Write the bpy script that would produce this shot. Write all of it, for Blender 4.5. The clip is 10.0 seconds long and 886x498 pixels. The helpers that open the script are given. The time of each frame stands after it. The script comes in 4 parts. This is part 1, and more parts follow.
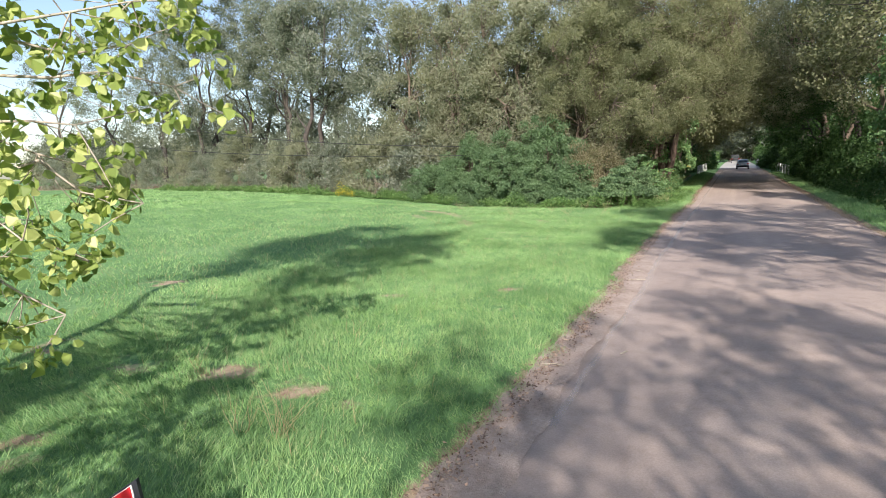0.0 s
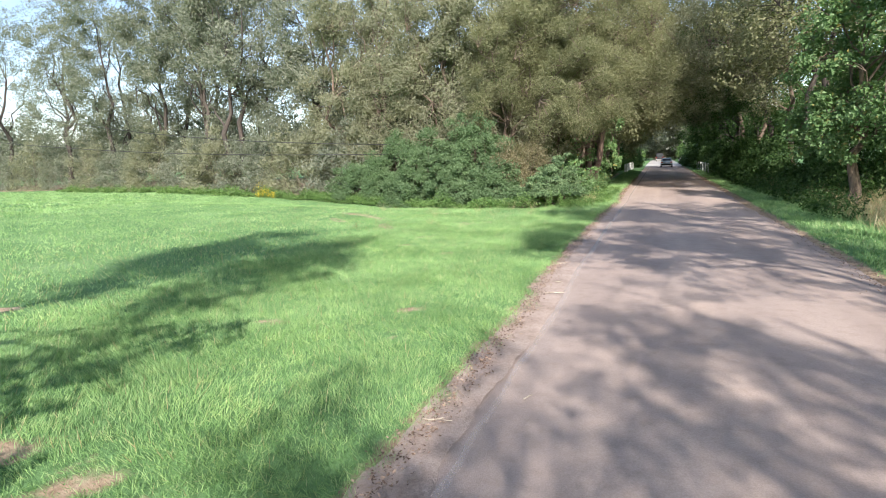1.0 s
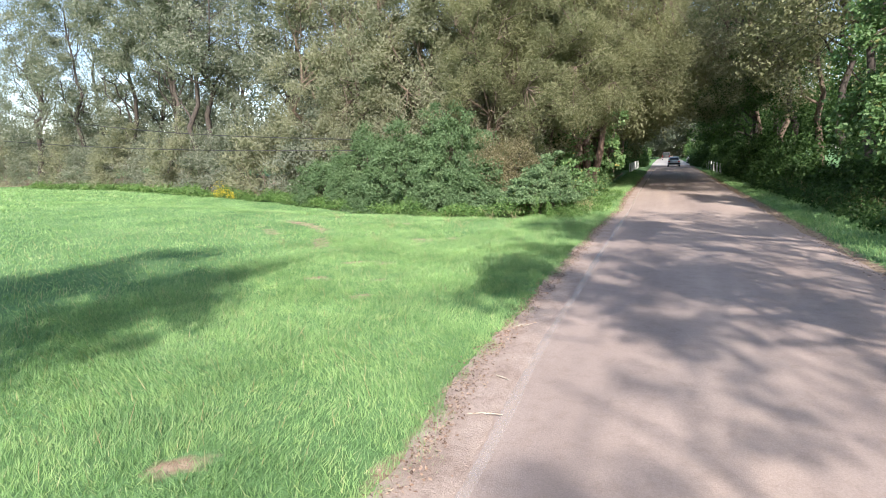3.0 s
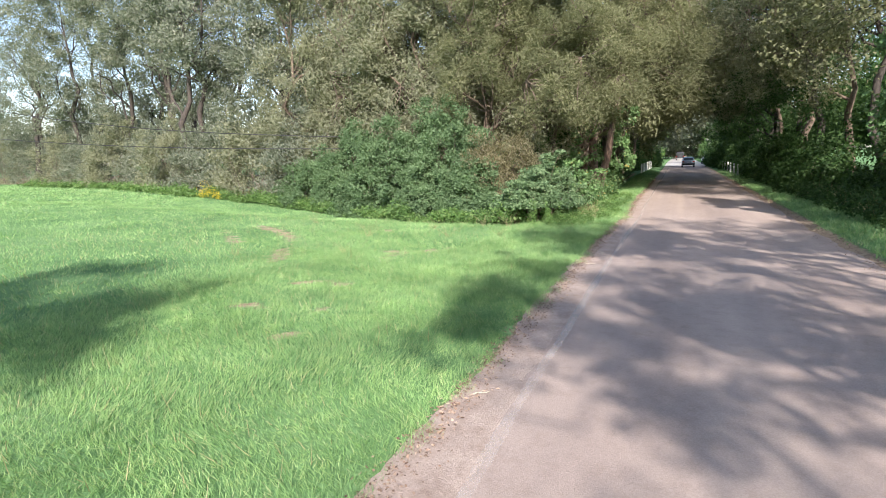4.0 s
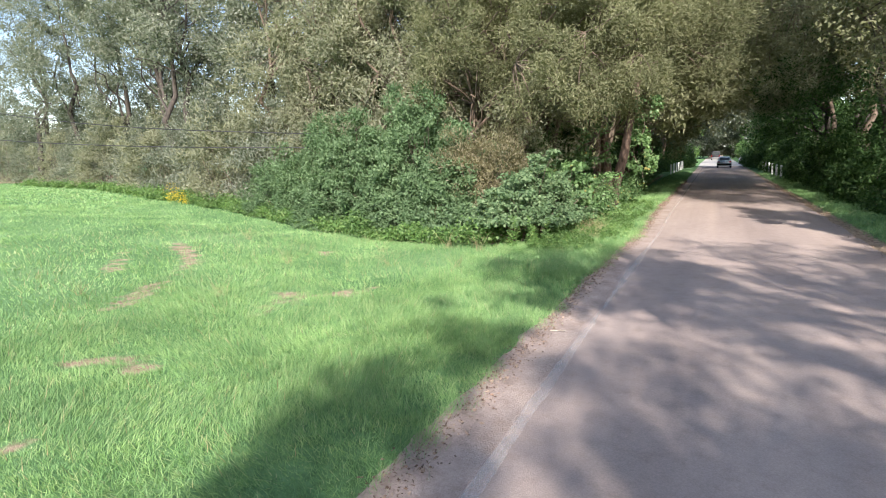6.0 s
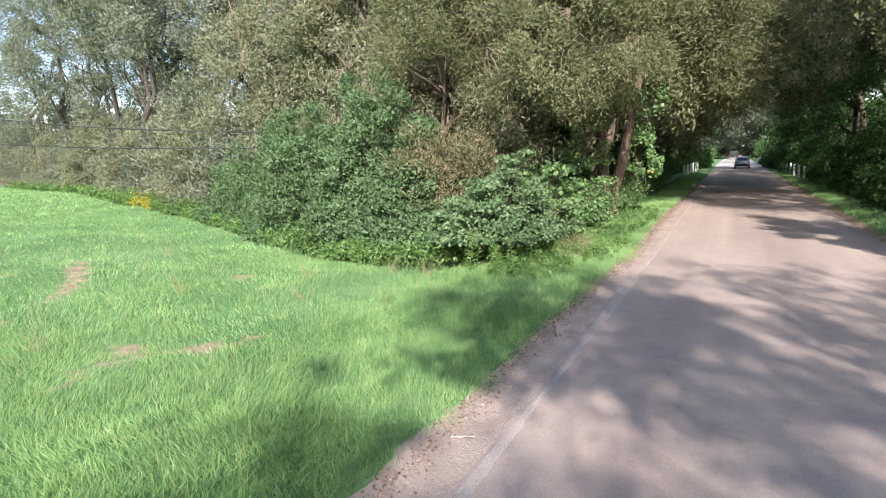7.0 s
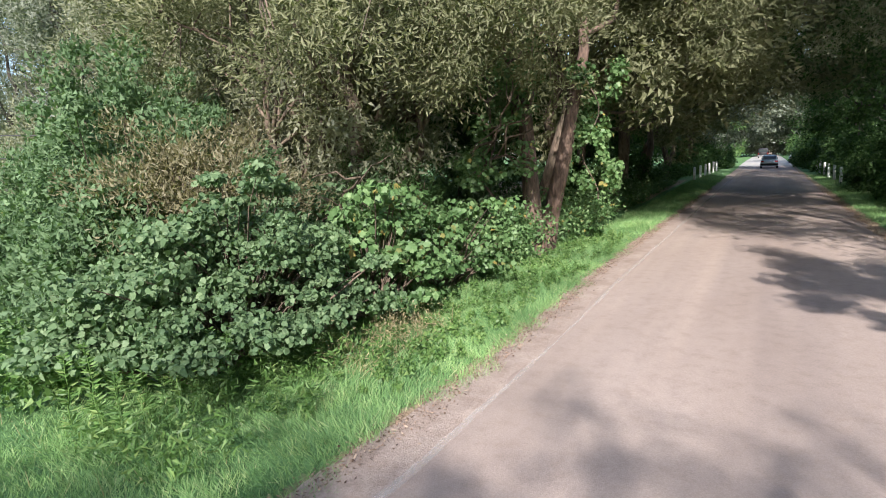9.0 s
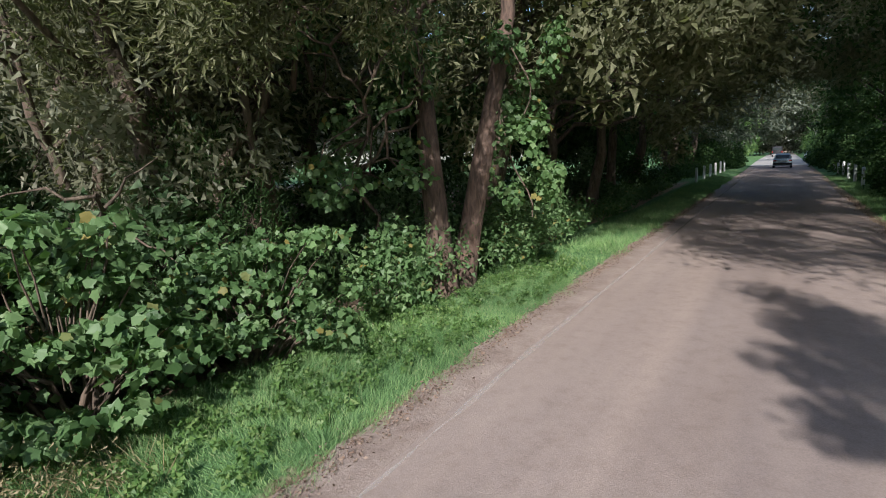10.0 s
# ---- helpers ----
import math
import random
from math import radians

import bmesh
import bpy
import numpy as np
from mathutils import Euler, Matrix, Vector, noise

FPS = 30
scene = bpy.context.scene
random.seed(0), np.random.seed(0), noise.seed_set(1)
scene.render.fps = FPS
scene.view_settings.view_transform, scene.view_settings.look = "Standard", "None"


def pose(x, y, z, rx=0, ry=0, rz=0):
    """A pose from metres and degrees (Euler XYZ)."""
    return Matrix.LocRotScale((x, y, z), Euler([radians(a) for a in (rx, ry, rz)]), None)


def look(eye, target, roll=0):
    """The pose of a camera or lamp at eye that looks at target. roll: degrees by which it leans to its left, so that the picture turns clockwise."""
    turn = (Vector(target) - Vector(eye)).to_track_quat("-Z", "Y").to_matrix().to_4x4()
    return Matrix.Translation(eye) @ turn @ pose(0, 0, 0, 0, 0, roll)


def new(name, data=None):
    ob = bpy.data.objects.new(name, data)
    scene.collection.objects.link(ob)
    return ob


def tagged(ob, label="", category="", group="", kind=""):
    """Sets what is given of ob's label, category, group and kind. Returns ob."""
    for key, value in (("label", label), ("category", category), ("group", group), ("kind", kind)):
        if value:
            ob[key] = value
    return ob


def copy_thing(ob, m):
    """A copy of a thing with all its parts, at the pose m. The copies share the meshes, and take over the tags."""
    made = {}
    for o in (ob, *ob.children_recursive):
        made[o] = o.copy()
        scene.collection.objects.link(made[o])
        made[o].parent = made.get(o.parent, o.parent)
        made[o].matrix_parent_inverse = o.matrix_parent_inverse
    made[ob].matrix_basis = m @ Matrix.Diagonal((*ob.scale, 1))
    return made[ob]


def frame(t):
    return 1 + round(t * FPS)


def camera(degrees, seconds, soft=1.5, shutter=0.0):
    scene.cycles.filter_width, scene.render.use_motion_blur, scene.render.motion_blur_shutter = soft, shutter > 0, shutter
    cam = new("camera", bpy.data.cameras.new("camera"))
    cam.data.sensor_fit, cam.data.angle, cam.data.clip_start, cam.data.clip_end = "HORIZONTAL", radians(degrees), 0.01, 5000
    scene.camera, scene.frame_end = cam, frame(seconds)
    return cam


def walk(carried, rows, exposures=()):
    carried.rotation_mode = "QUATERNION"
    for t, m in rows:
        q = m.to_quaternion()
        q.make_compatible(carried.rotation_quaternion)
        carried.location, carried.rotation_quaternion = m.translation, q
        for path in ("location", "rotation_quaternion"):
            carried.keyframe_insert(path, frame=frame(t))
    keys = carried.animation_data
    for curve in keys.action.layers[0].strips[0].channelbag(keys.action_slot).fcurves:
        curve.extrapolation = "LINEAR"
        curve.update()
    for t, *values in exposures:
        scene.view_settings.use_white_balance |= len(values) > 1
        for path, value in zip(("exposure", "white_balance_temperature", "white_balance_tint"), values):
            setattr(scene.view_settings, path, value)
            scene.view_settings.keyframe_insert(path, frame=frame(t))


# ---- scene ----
cam = camera(78.7, 10.0, soft=1.0)
PATH = [
    (0, (1.416, -0.86, 2.332), (0.479, 0.879, 2.023), -2.0),
    (0.5, (1.503, -0.192, 2.321), (0.723, 1.622, 2.004), -2.1),
    (1, (1.475, 0.715, 2.329), (0.74, 2.547, 2.007), -2.1),
    (1.5, (1.387, 1.864, 2.322), (0.664, 3.701, 1.997), -2.0),
    (2, (1.307, 3.073, 2.327), (0.588, 4.91, 2.0), -1.9),
    (2.5, (1.32, 4.231, 2.341), (0.588, 6.063, 2.011), -1.8),
    (4, (1.277, 7.678, 2.333), (0.491, 9.486, 1.998), -1.4),
    (4.5, (1.274, 8.798, 2.353), (0.463, 10.596, 2.017), -1.3),
    (5, (1.366, 9.818, 2.362), (0.532, 11.604, 2.023), -1.3),
    (5.5, (1.397, 10.971, 2.366), (0.539, 12.746, 2.027), -1.3),
    (7, (1.537, 15.399, 2.371), (0.607, 17.138, 2.036), -1.4),
    (7.5, (1.72, 17.101, 2.392), (0.768, 18.828, 2.059), -1.6),
    (8, (1.935, 19.003, 2.397), (0.965, 20.72, 2.064), -1.6),
    (8.5, (2.117, 20.904, 2.437), (1.126, 22.609, 2.101), -1.7),
    (9, (2.318, 22.912, 2.423), (1.304, 24.605, 2.096), -2.2),
    (9.5, (2.486, 25.071, 2.416), (1.454, 26.753, 2.089), -2.3),
    (10, (2.544, 27.375, 2.394), (1.494, 29.046, 2.069), -2.5),
]
walk(cam, [(t, look(eye, target, roll)) for t, eye, target, roll in PATH],
     [(0.0, 0.66, 6500, 14), (0.8, 0.93, 6500, 14), (4.0, 0.95, 6450, 15), (8.4, 1.03, 6350, 15), (9.0, 0.86, 6250, 14), (9.5, 0.48, 6150, 14), (10.0, 0.19, 6050, 14)])

# ---- light ----
SUN_FROM = Vector((1.42, -3.28, 2.37)).normalized()
world = bpy.data.worlds.new("sky")
scene.world = world
world.use_nodes = True
wn = world.node_tree
sky = wn.nodes.new("ShaderNodeTexSky")
sky.sky_type, sky.sun_disc = "NISHITA", False
sky.sun_elevation = math.asin(SUN_FROM.z)
sky.sun_rotation = math.atan2(SUN_FROM.x, SUN_FROM.y)
sky.dust_density, sky.air_density = 1.2, 1.0
wn.links.new(sky.outputs["Color"], wn.nodes["Background"].inputs["Color"])
wn.nodes["Background"].inputs["Strength"].default_value = 0.15
sun_data = bpy.data.lights.new("sun", "SUN")
sun_data.energy, sun_data.angle, sun_data.color = 5.0, radians(0.8), (1.0, 0.935, 0.85)
sun = new("sun", sun_data)
sun.matrix_world = look(SUN_FROM * 60, (0, 0, 0))


# ---- materials ----
def material(name):
    m = bpy.data.materials.new(name)
    m.use_nodes = True
    return m, m.node_tree, m.node_tree.nodes["Principled BSDF"]


def ramp(nt, src, stops):
    r = nt.nodes.new("ShaderNodeValToRGB")
    while len(r.color_ramp.elements) < len(stops):
        r.color_ramp.elements.new(0.5)
    for e, (p, c) in zip(r.color_ramp.elements, stops):
        e.position, e.color = p, (*c, 1)
    nt.links.new(src, r.inputs["Fac"])
    return r.outputs["Color"]


def noise_tex(nt, scale, detail=4.0, vec=None, rough=0.55, distort=0.0):
    n = nt.nodes.new("ShaderNodeTexNoise")
    n.inputs["Scale"].default_value, n.inputs["Detail"].default_value = scale, detail
    n.inputs["Roughness"].default_value, n.inputs["Distortion"].default_value = rough, distort
    if vec is not None:
        nt.links.new(vec, n.inputs["Vector"])
    return n.outputs["Fac"]


def world_pos(nt, scale=(1, 1, 1)):
    g = nt.nodes.new("ShaderNodeNewGeometry")
    m = nt.nodes.new("ShaderNodeMapping")
    m.inputs["Scale"].default_value = scale
    nt.links.new(g.outputs["Position"], m.inputs["Vector"])
    return m.outputs["Vector"]


def mix(nt, fac, a, b, mode="MIX"):
    n = nt.nodes.new("ShaderNodeMix")
    n.data_type, n.blend_type = "RGBA", mode
    for sock, val in ((n.inputs["Factor"], fac), (n.inputs["A"], a), (n.inputs["B"], b)):
        if isinstance(val, (int, float)):
            sock.default_value = val
        elif isinstance(val, tuple):
            sock.default_value = (*val, 1)
        else:
            nt.links.new(val, sock)
    return n.outputs["Result"]


def bump(nt, bsdf, height, strength, dist):
    b = nt.nodes.new("ShaderNodeBump")
    b.inputs["Strength"].default_value, b.inputs["Distance"].default_value = strength, dist
    nt.links.new(height, b.inputs["Height"])
    nt.links.new(b.outputs["Normal"], bsdf.inputs["Normal"])


def leaf_material(name, stops, rough=0.5, through_light=0.3, patch=0.7, gloss=0.4, tufts=0.0):
    """Leaves vary one by one and from bough to bough, and let some light through."""
    m, nt, p = material(name)
    g = nt.nodes.new("ShaderNodeNewGeometry")
    col = ramp(nt, g.outputs["Random Per Island"], stops)
    big = ramp(nt, noise_tex(nt, 0.55, 3, world_pos(nt)), [(0.3, (0.62, 0.66, 0.6)), (0.7, (1.25, 1.2, 1.1))])
    col = mix(nt, patch, col, big, "MULTIPLY")
    if tufts:
        small = ramp(nt, noise_tex(nt, 3.2, 5, world_pos(nt), 0.65), [(0.3, (0.62, 0.74, 0.72)), (0.52, (1, 1, 1)), (0.72, (1.3, 1.16, 1.15))])
        col = mix(nt, tufts, col, small, "MULTIPLY")
    nt.links.new(col, p.inputs["Base Color"])
    p.inputs["Roughness"].default_value = rough
    p.inputs["Specular IOR Level"].default_value = gloss
    tr = nt.nodes.new("ShaderNodeBsdfTranslucent")
    nt.links.new(mix(nt, 1.0, col, (1.0, 1.15, 0.55), "MULTIPLY"), tr.inputs["Color"])
    ms = nt.nodes.new("ShaderNodeMixShader")
    ms.inputs["Fac"].default_value = through_light
    nt.links.new(p.outputs["BSDF"], ms.inputs[1])
    nt.links.new(tr.outputs["BSDF"], ms.inputs[2])
    nt.links.new(ms.outputs["Shader"], nt.nodes["Material Output"].inputs["Surface"])
    return m


def plain(name, col, rough=0.6, metal=0.0, vary=0.25, scale=6.0):
    m, nt, p = material(name)
    c = ramp(nt, noise_tex(nt, scale, 5, world_pos(nt)), [(0.3, tuple(v * (1 - vary) for v in col)), (0.7, tuple(min(1, v * (1 + vary)) for v in col))])
    nt.links.new(c, p.inputs["Base Color"])
    p.inputs["Roughness"].default_value, p.inputs["Metallic"].default_value = rough, metal
    return m


def bark_material(name, dark, light):
    m, nt, p = material(name)
    v = world_pos(nt, (1, 1, 0.22))
    n = noise_tex(nt, 14, 6, v, 0.65, 0.6)
    col = ramp(nt, n, [(0.32, dark), (0.68, light)])
    col = mix(nt, 0.6, col, ramp(nt, noise_tex(nt, 1.3, 3, world_pos(nt)), [(0.35, (0.7, 0.75, 0.65)), (0.65, (1.2, 1.12, 1.05))]), "MULTIPLY")
    nt.links.new(col, p.inputs["Base Color"])
    p.inputs["Roughness"].default_value = 0.9
    bump(nt, p, n, 0.8, 0.03)
    return m


WILLOW = leaf_material("willow_leaf", [(0.0, (0.165, 0.177, 0.115)), (0.45, (0.237, 0.25, 0.172)), (0.85, (0.284, 0.297, 0.218)), (1.0, (0.325, 0.335, 0.265))], 0.65, 0.34, 0.6, 0.15)
OLIVE = leaf_material("olive_willow_leaf", [(0.0, (0.14, 0.154, 0.08)), (0.5, (0.208, 0.22, 0.128)), (1.0, (0.295, 0.303, 0.195))], 0.65, 0.36, 0.6, 0.15)
WILLOW_FAR = leaf_material("grey_willow_leaf", [(0.0, (0.115, 0.138, 0.103)), (0.5, (0.19, 0.216, 0.17)), (1.0, (0.295, 0.32, 0.285))], 0.6, 0.34, 0.7, 0.2)
BROWN_WILLOW = leaf_material("brownish_willow_leaf", [(0.0, (0.12, 0.11, 0.06)), (0.5, (0.2, 0.185, 0.11)), (1.0, (0.34, 0.315, 0.23))], 0.6, 0.4, 0.6, 0.15)
GREEN = leaf_material("green_leaf", [(0.0, (0.055, 0.105, 0.038)), (0.6, (0.095, 0.175, 0.064)), (1.0, (0.17, 0.265, 0.1))], 0.5, 0.42, 0.7, 0.2)
MAPLE = leaf_material("dark_green_leaf", [(0.0, (0.03, 0.065, 0.022)), (0.6, (0.055, 0.115, 0.038)), (1.0, (0.11, 0.185, 0.07))], 0.55, 0.42, 0.7, 0.2)
SHRUB = leaf_material("shrub_leaf", [(0.0, (0.075, 0.135, 0.065)), (0.6, (0.135, 0.215, 0.11)), (1.0, (0.2, 0.295, 0.17))], 0.6, 0.36, 0.6, 0.15)
WEED = leaf_material("weed_leaf", [(0.0, (0.07, 0.15, 0.04)), (0.7, (0.14, 0.255, 0.075)), (1.0, (0.23, 0.33, 0.12))], 0.5, 0.3)
YOUNG = leaf_material("young_leaf", [(0.0, (0.13, 0.2, 0.045)), (0.5, (0.3, 0.38, 0.1)), (1.0, (0.52, 0.56, 0.22))], 0.45, 0.35, 0.3)
VINE = leaf_material("vine_leaf", [(0.0, (0.075, 0.155, 0.055)), (0.6, (0.14, 0.25, 0.1)), (0.95, (0.2, 0.31, 0.14)), (1.0, (0.3, 0.24, 0.07))], 0.5, 0.3)
GRASS = leaf_material("grass_blade", [(0.0, (0.135, 0.265, 0.105)), (0.5, (0.226, 0.395, 0.155)), (0.92, (0.315, 0.47, 0.215)), (1.0, (0.45, 0.47, 0.285))], 0.55, 0.16, 0.8, 0.26, 0.9)
PALE_SHRUB = leaf_material("pale_shrub_leaf", [(0.0, (0.085, 0.15, 0.075)), (0.6, (0.15, 0.235, 0.12)), (1.0, (0.225, 0.315, 0.18))], 0.55, 0.34, 0.5, 0.2)
STRAW = leaf_material("straw", [(0.0, (0.3, 0.24, 0.13)), (1.0, (0.5, 0.43, 0.28))], 0.7, 0.3, 0.4)
LITTER = leaf_material("fallen_leaf", [(0.0, (0.09, 0.055, 0.042)), (0.6, (0.29, 0.2, 0.155)), (1.0, (0.42, 0.32, 0.26))], 0.8, 0.1, 0.5)
FLOWER = leaf_material("yellow_flower", [(0.0, (0.26, 0.28, 0.05)), (0.35, (0.55, 0.43, 0.04)), (1.0, (0.72, 0.58, 0.08))], 0.6, 0.3, 0.3)
BARK = bark_material("bark", (0.06, 0.045, 0.035), (0.22, 0.17, 0.13))
BARK_RED = bark_material("red_brown_bark", (0.055, 0.04, 0.033), (0.21, 0.145, 0.115))
BARK_DARK = bark_material("dark_bark", (0.025, 0.022, 0.02), (0.1, 0.085, 0.075))
DEAD_WOOD = bark_material("dead_wood", (0.25, 0.21, 0.17), (0.55, 0.5, 0.43))


def ground_material():
    m, nt, p = material("meadow_soil")
    v = world_pos(nt)
    green = ramp(nt, noise_tex(nt, 0.35, 5, v), [(0.3, (0.095, 0.195, 0.08)), (0.55, (0.14, 0.26, 0.11)), (0.75, (0.2, 0.32, 0.155))])
    fine = ramp(nt, noise_tex(nt, 9, 6, v, 0.7), [(0.3, (0.55, 0.6, 0.5)), (0.7, (1.35, 1.3, 1.25))])
    green = mix(nt, 0.8, green, fine, "MULTIPLY")
    soil = ramp(nt, noise_tex(nt, 5, 6, v, 0.7), [(0.3, (0.19, 0.13, 0.09)), (0.5, (0.35, 0.265, 0.185)), (0.72, (0.46, 0.375, 0.27))])
    a = nt.nodes.new("ShaderNodeAttribute")
    a.attribute_name = "bare"
    ad = nt.nodes.new("ShaderNodeMath")
    ad.operation = "ADD"
    nt.links.new(a.outputs["Fac"], ad.inputs[0])
    sub = nt.nodes.new("ShaderNodeMath")
    sub.operation = "MULTIPLY_ADD"
    nt.links.new(noise_tex(nt, 3.5, 5, v, 0.7), sub.inputs[0])
    sub.inputs[1].default_value, sub.inputs[2].default_value = 1.2, -0.6
    nt.links.new(sub.outputs[0], ad.inputs[1])
    f = ramp(nt, ad.outputs[0], [(0.32, (0, 0, 0)), (0.62, (1, 1, 1))])
    nt.links.new(mix(nt, f, green, soil), p.inputs["Base Color"])
    p.inputs["Roughness"].default_value = 0.95
    p.inputs["Specular IOR Level"].default_value = 0.1
    bump(nt, p, noise_tex(nt, 14, 6, v, 0.7), 0.7, 0.05)
    return m


def road_material():
    m, nt, p = material("dusty_asphalt")
    v = world_pos(nt)
    base = ramp(nt, noise_tex(nt, 0.8, 5, world_pos(nt, (0.8, 0.25, 1))), [(0.3, (0.333, 0.268, 0.232)), (0.7, (0.406, 0.335, 0.294))])
    streak = ramp(nt, noise_tex(nt, 1.0, 3, world_pos(nt, (0.8, 0.02, 1))), [(0.35, (0.86, 0.86, 0.875)), (0.65, (1.12, 1.105, 1.08))])
    grain = ramp(nt, noise_tex(nt, 60, 4, v, 0.7), [(0.3, (0.78, 0.78, 0.78)), (0.7, (1.2, 1.2, 1.2))])
    stain = ramp(nt, noise_tex(nt, 4.5, 6, v, 0.75), [(0.34, (0.78, 0.76, 0.74)), (0.5, (1, 1, 1)), (0.75, (1.12, 1.11, 1.09))])
    col = mix(nt, 1.0, base, streak, "MULTIPLY")
    col = mix(nt, 0.7, col, grain, "MULTIPLY")
    col = mix(nt, 0.5, col, stain, "MULTIPLY")
    nt.links.new(col, p.inputs["Base Color"])
    p.inputs["Roughness"].default_value = 0.92
    p.inputs["Specular IOR Level"].default_value = 0.2
    bump(nt, p, noise_tex(nt, 80, 5, v, 0.75), 0.5, 0.012)
    return m


def worn_paint(name, least, most):
    m, nt, p = material(name)
    n = noise_tex(nt, 11, 8, world_pos(nt, (1.6, 0.6, 1)), 0.8)
    p.inputs["Base Color"].default_value = (0.68, 0.63, 0.57, 1)
    p.inputs["Roughness"].default_value = 0.8
    tr = nt.nodes.new("ShaderNodeBsdfTransparent")
    ms = nt.nodes.new("ShaderNodeMixShader")
    nt.links.new(ramp(nt, n, [(0.32, (least,) * 3), (0.68, (most,) * 3)]), ms.inputs["Fac"])
    nt.links.new(tr.outputs["BSDF"], ms.inputs[1])
    nt.links.new(p.outputs["BSDF"], ms.inputs[2])
    nt.links.new(ms.outputs["Shader"], nt.nodes["Material Output"].inputs["Surface"])
    return m


def shoulder_material():
    m, nt, p = material("sandy_shoulder")
    v = world_pos(nt)
    sand = ramp(nt, noise_tex(nt, 2.2, 6, v, 0.7), [(0.3, (0.29, 0.225, 0.19)), (0.5, (0.395, 0.32, 0.275)), (0.7, (0.46, 0.38, 0.33))])
    grit = ramp(nt, noise_tex(nt, 38, 5, v, 0.75), [(0.3, (0.6, 0.57, 0.55)), (0.55, (1, 1, 1)), (0.75, (1.3, 1.27, 1.22))])
    nt.links.new(mix(nt, 0.6, sand, grit, "MULTIPLY"), p.inputs["Base Color"])
    p.inputs["Roughness"].default_value, p.inputs["Specular IOR Level"].default_value = 0.95, 0.15
    bump(nt, p, noise_tex(nt, 45, 5, v, 0.75), 0.8, 0.02)
    return m


GROUND, ROAD, SHOULDER = ground_material(), road_material(), shoulder_material()
LINE, FAINT_LINE = worn_paint("worn_white_paint", 0.0, 0.52), worn_paint("faint_white_paint", 0.0, 0.3)
WHITE_PAINT = plain("weathered_white_paint", (0.72, 0.72, 0.69), 0.7, 0, 0.15, 9)
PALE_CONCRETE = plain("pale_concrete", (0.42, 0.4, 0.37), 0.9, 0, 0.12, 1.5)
CAR_PAINT = plain("blue_grey_car_paint", (0.36, 0.44, 0.48), 0.3, 0.0, 0.05)
TRUCK_PAINT = plain("dark_vehicle_paint", (0.05, 0.05, 0.055), 0.4, 0.1, 0.1)
RUBBER = plain("rubber", (0.02, 0.02, 0.02), 0.8)
GLASS = plain("dark_car_glass", (0.03, 0.04, 0.045), 0.08, 0.0, 0.05)
LAMP_RED = plain("red_lens", (0.35, 0.02, 0.015), 0.25)
CHROME = plain("bright_metal", (0.5, 0.5, 0.5), 0.35, 0.9)
CABLE = plain("black_cable", (0.02, 0.02, 0.022), 0.6)
SIGN_RED = plain("sign_red", (0.55, 0.02, 0.03), 0.45, 0, 0.08)
SIGN_BLACK = plain("sign_black", (0.02, 0.022, 0.03), 0.5)
SIGN_WHITE = plain("sign_white", (0.75, 0.75, 0.75), 0.5, 0, 0.05)


# ---- mesh helpers ----
def mesh_from(name, verts, faces, mat, smooth=False):
    """verts (n, 3); faces (m, 3 or 4) of whole numbers."""
    verts, faces = np.asarray(verts, dtype=np.float32), np.asarray(faces, dtype=np.int32)
    me = bpy.data.meshes.new(name)
    k = faces.shape[1]
    me.vertices.add(len(verts))
    me.vertices.foreach_set("co", verts.ravel())
    me.loops.add(faces.size)
    me.loops.foreach_set("vertex_index", faces.ravel())
    me.polygons.add(len(faces))
    me.polygons.foreach_set("loop_start", np.arange(0, faces.size, k, dtype=np.int32))
    me.polygons.foreach_set("loop_total", np.full(len(faces), k, dtype=np.int32))
    me.polygons.foreach_set("use_smooth", np.full(len(faces), smooth))
    me.materials.append(mat)
    me.update(calc_edges=True)
    return me


def part_np(name, verts, faces, mat, parent=None, label="", smooth=False):
    ob = new(name, mesh_from(name, verts, faces, mat, smooth))
    if parent is not None:
        ob.parent = parent
    return tagged(ob, label)


def part(name, bm, mat, parent=None, label="", smooth=False):
    me = bpy.data.meshes.new(name)
    bmesh.ops.recalc_face_normals(bm, faces=bm.faces)
    bm.to_mesh(me)
    bm.free()
    for f in me.polygons:
        f.use_smooth = smooth
    me.materials.append(mat)
    ob = new(name, me)
    if parent is not None:
        ob.parent = parent
    return tagged(ob, label)


def box(size, at=(0, 0, 0), bevel=0.0, rot=None):
    bm = bmesh.new()
    m = Matrix.Translation(at) @ (rot or Matrix()) @ Matrix.Diagonal((*size, 1))
    bmesh.ops.create_cube(bm, size=1, matrix=m)
    if bevel:
        bmesh.ops.bevel(bm, geom=bm.edges[:], offset=bevel, segments=2, affect="EDGES")
    return bm


def unit(v):
    return v / np.maximum(np.linalg.norm(v, axis=-1, keepdims=True), 1e-9)


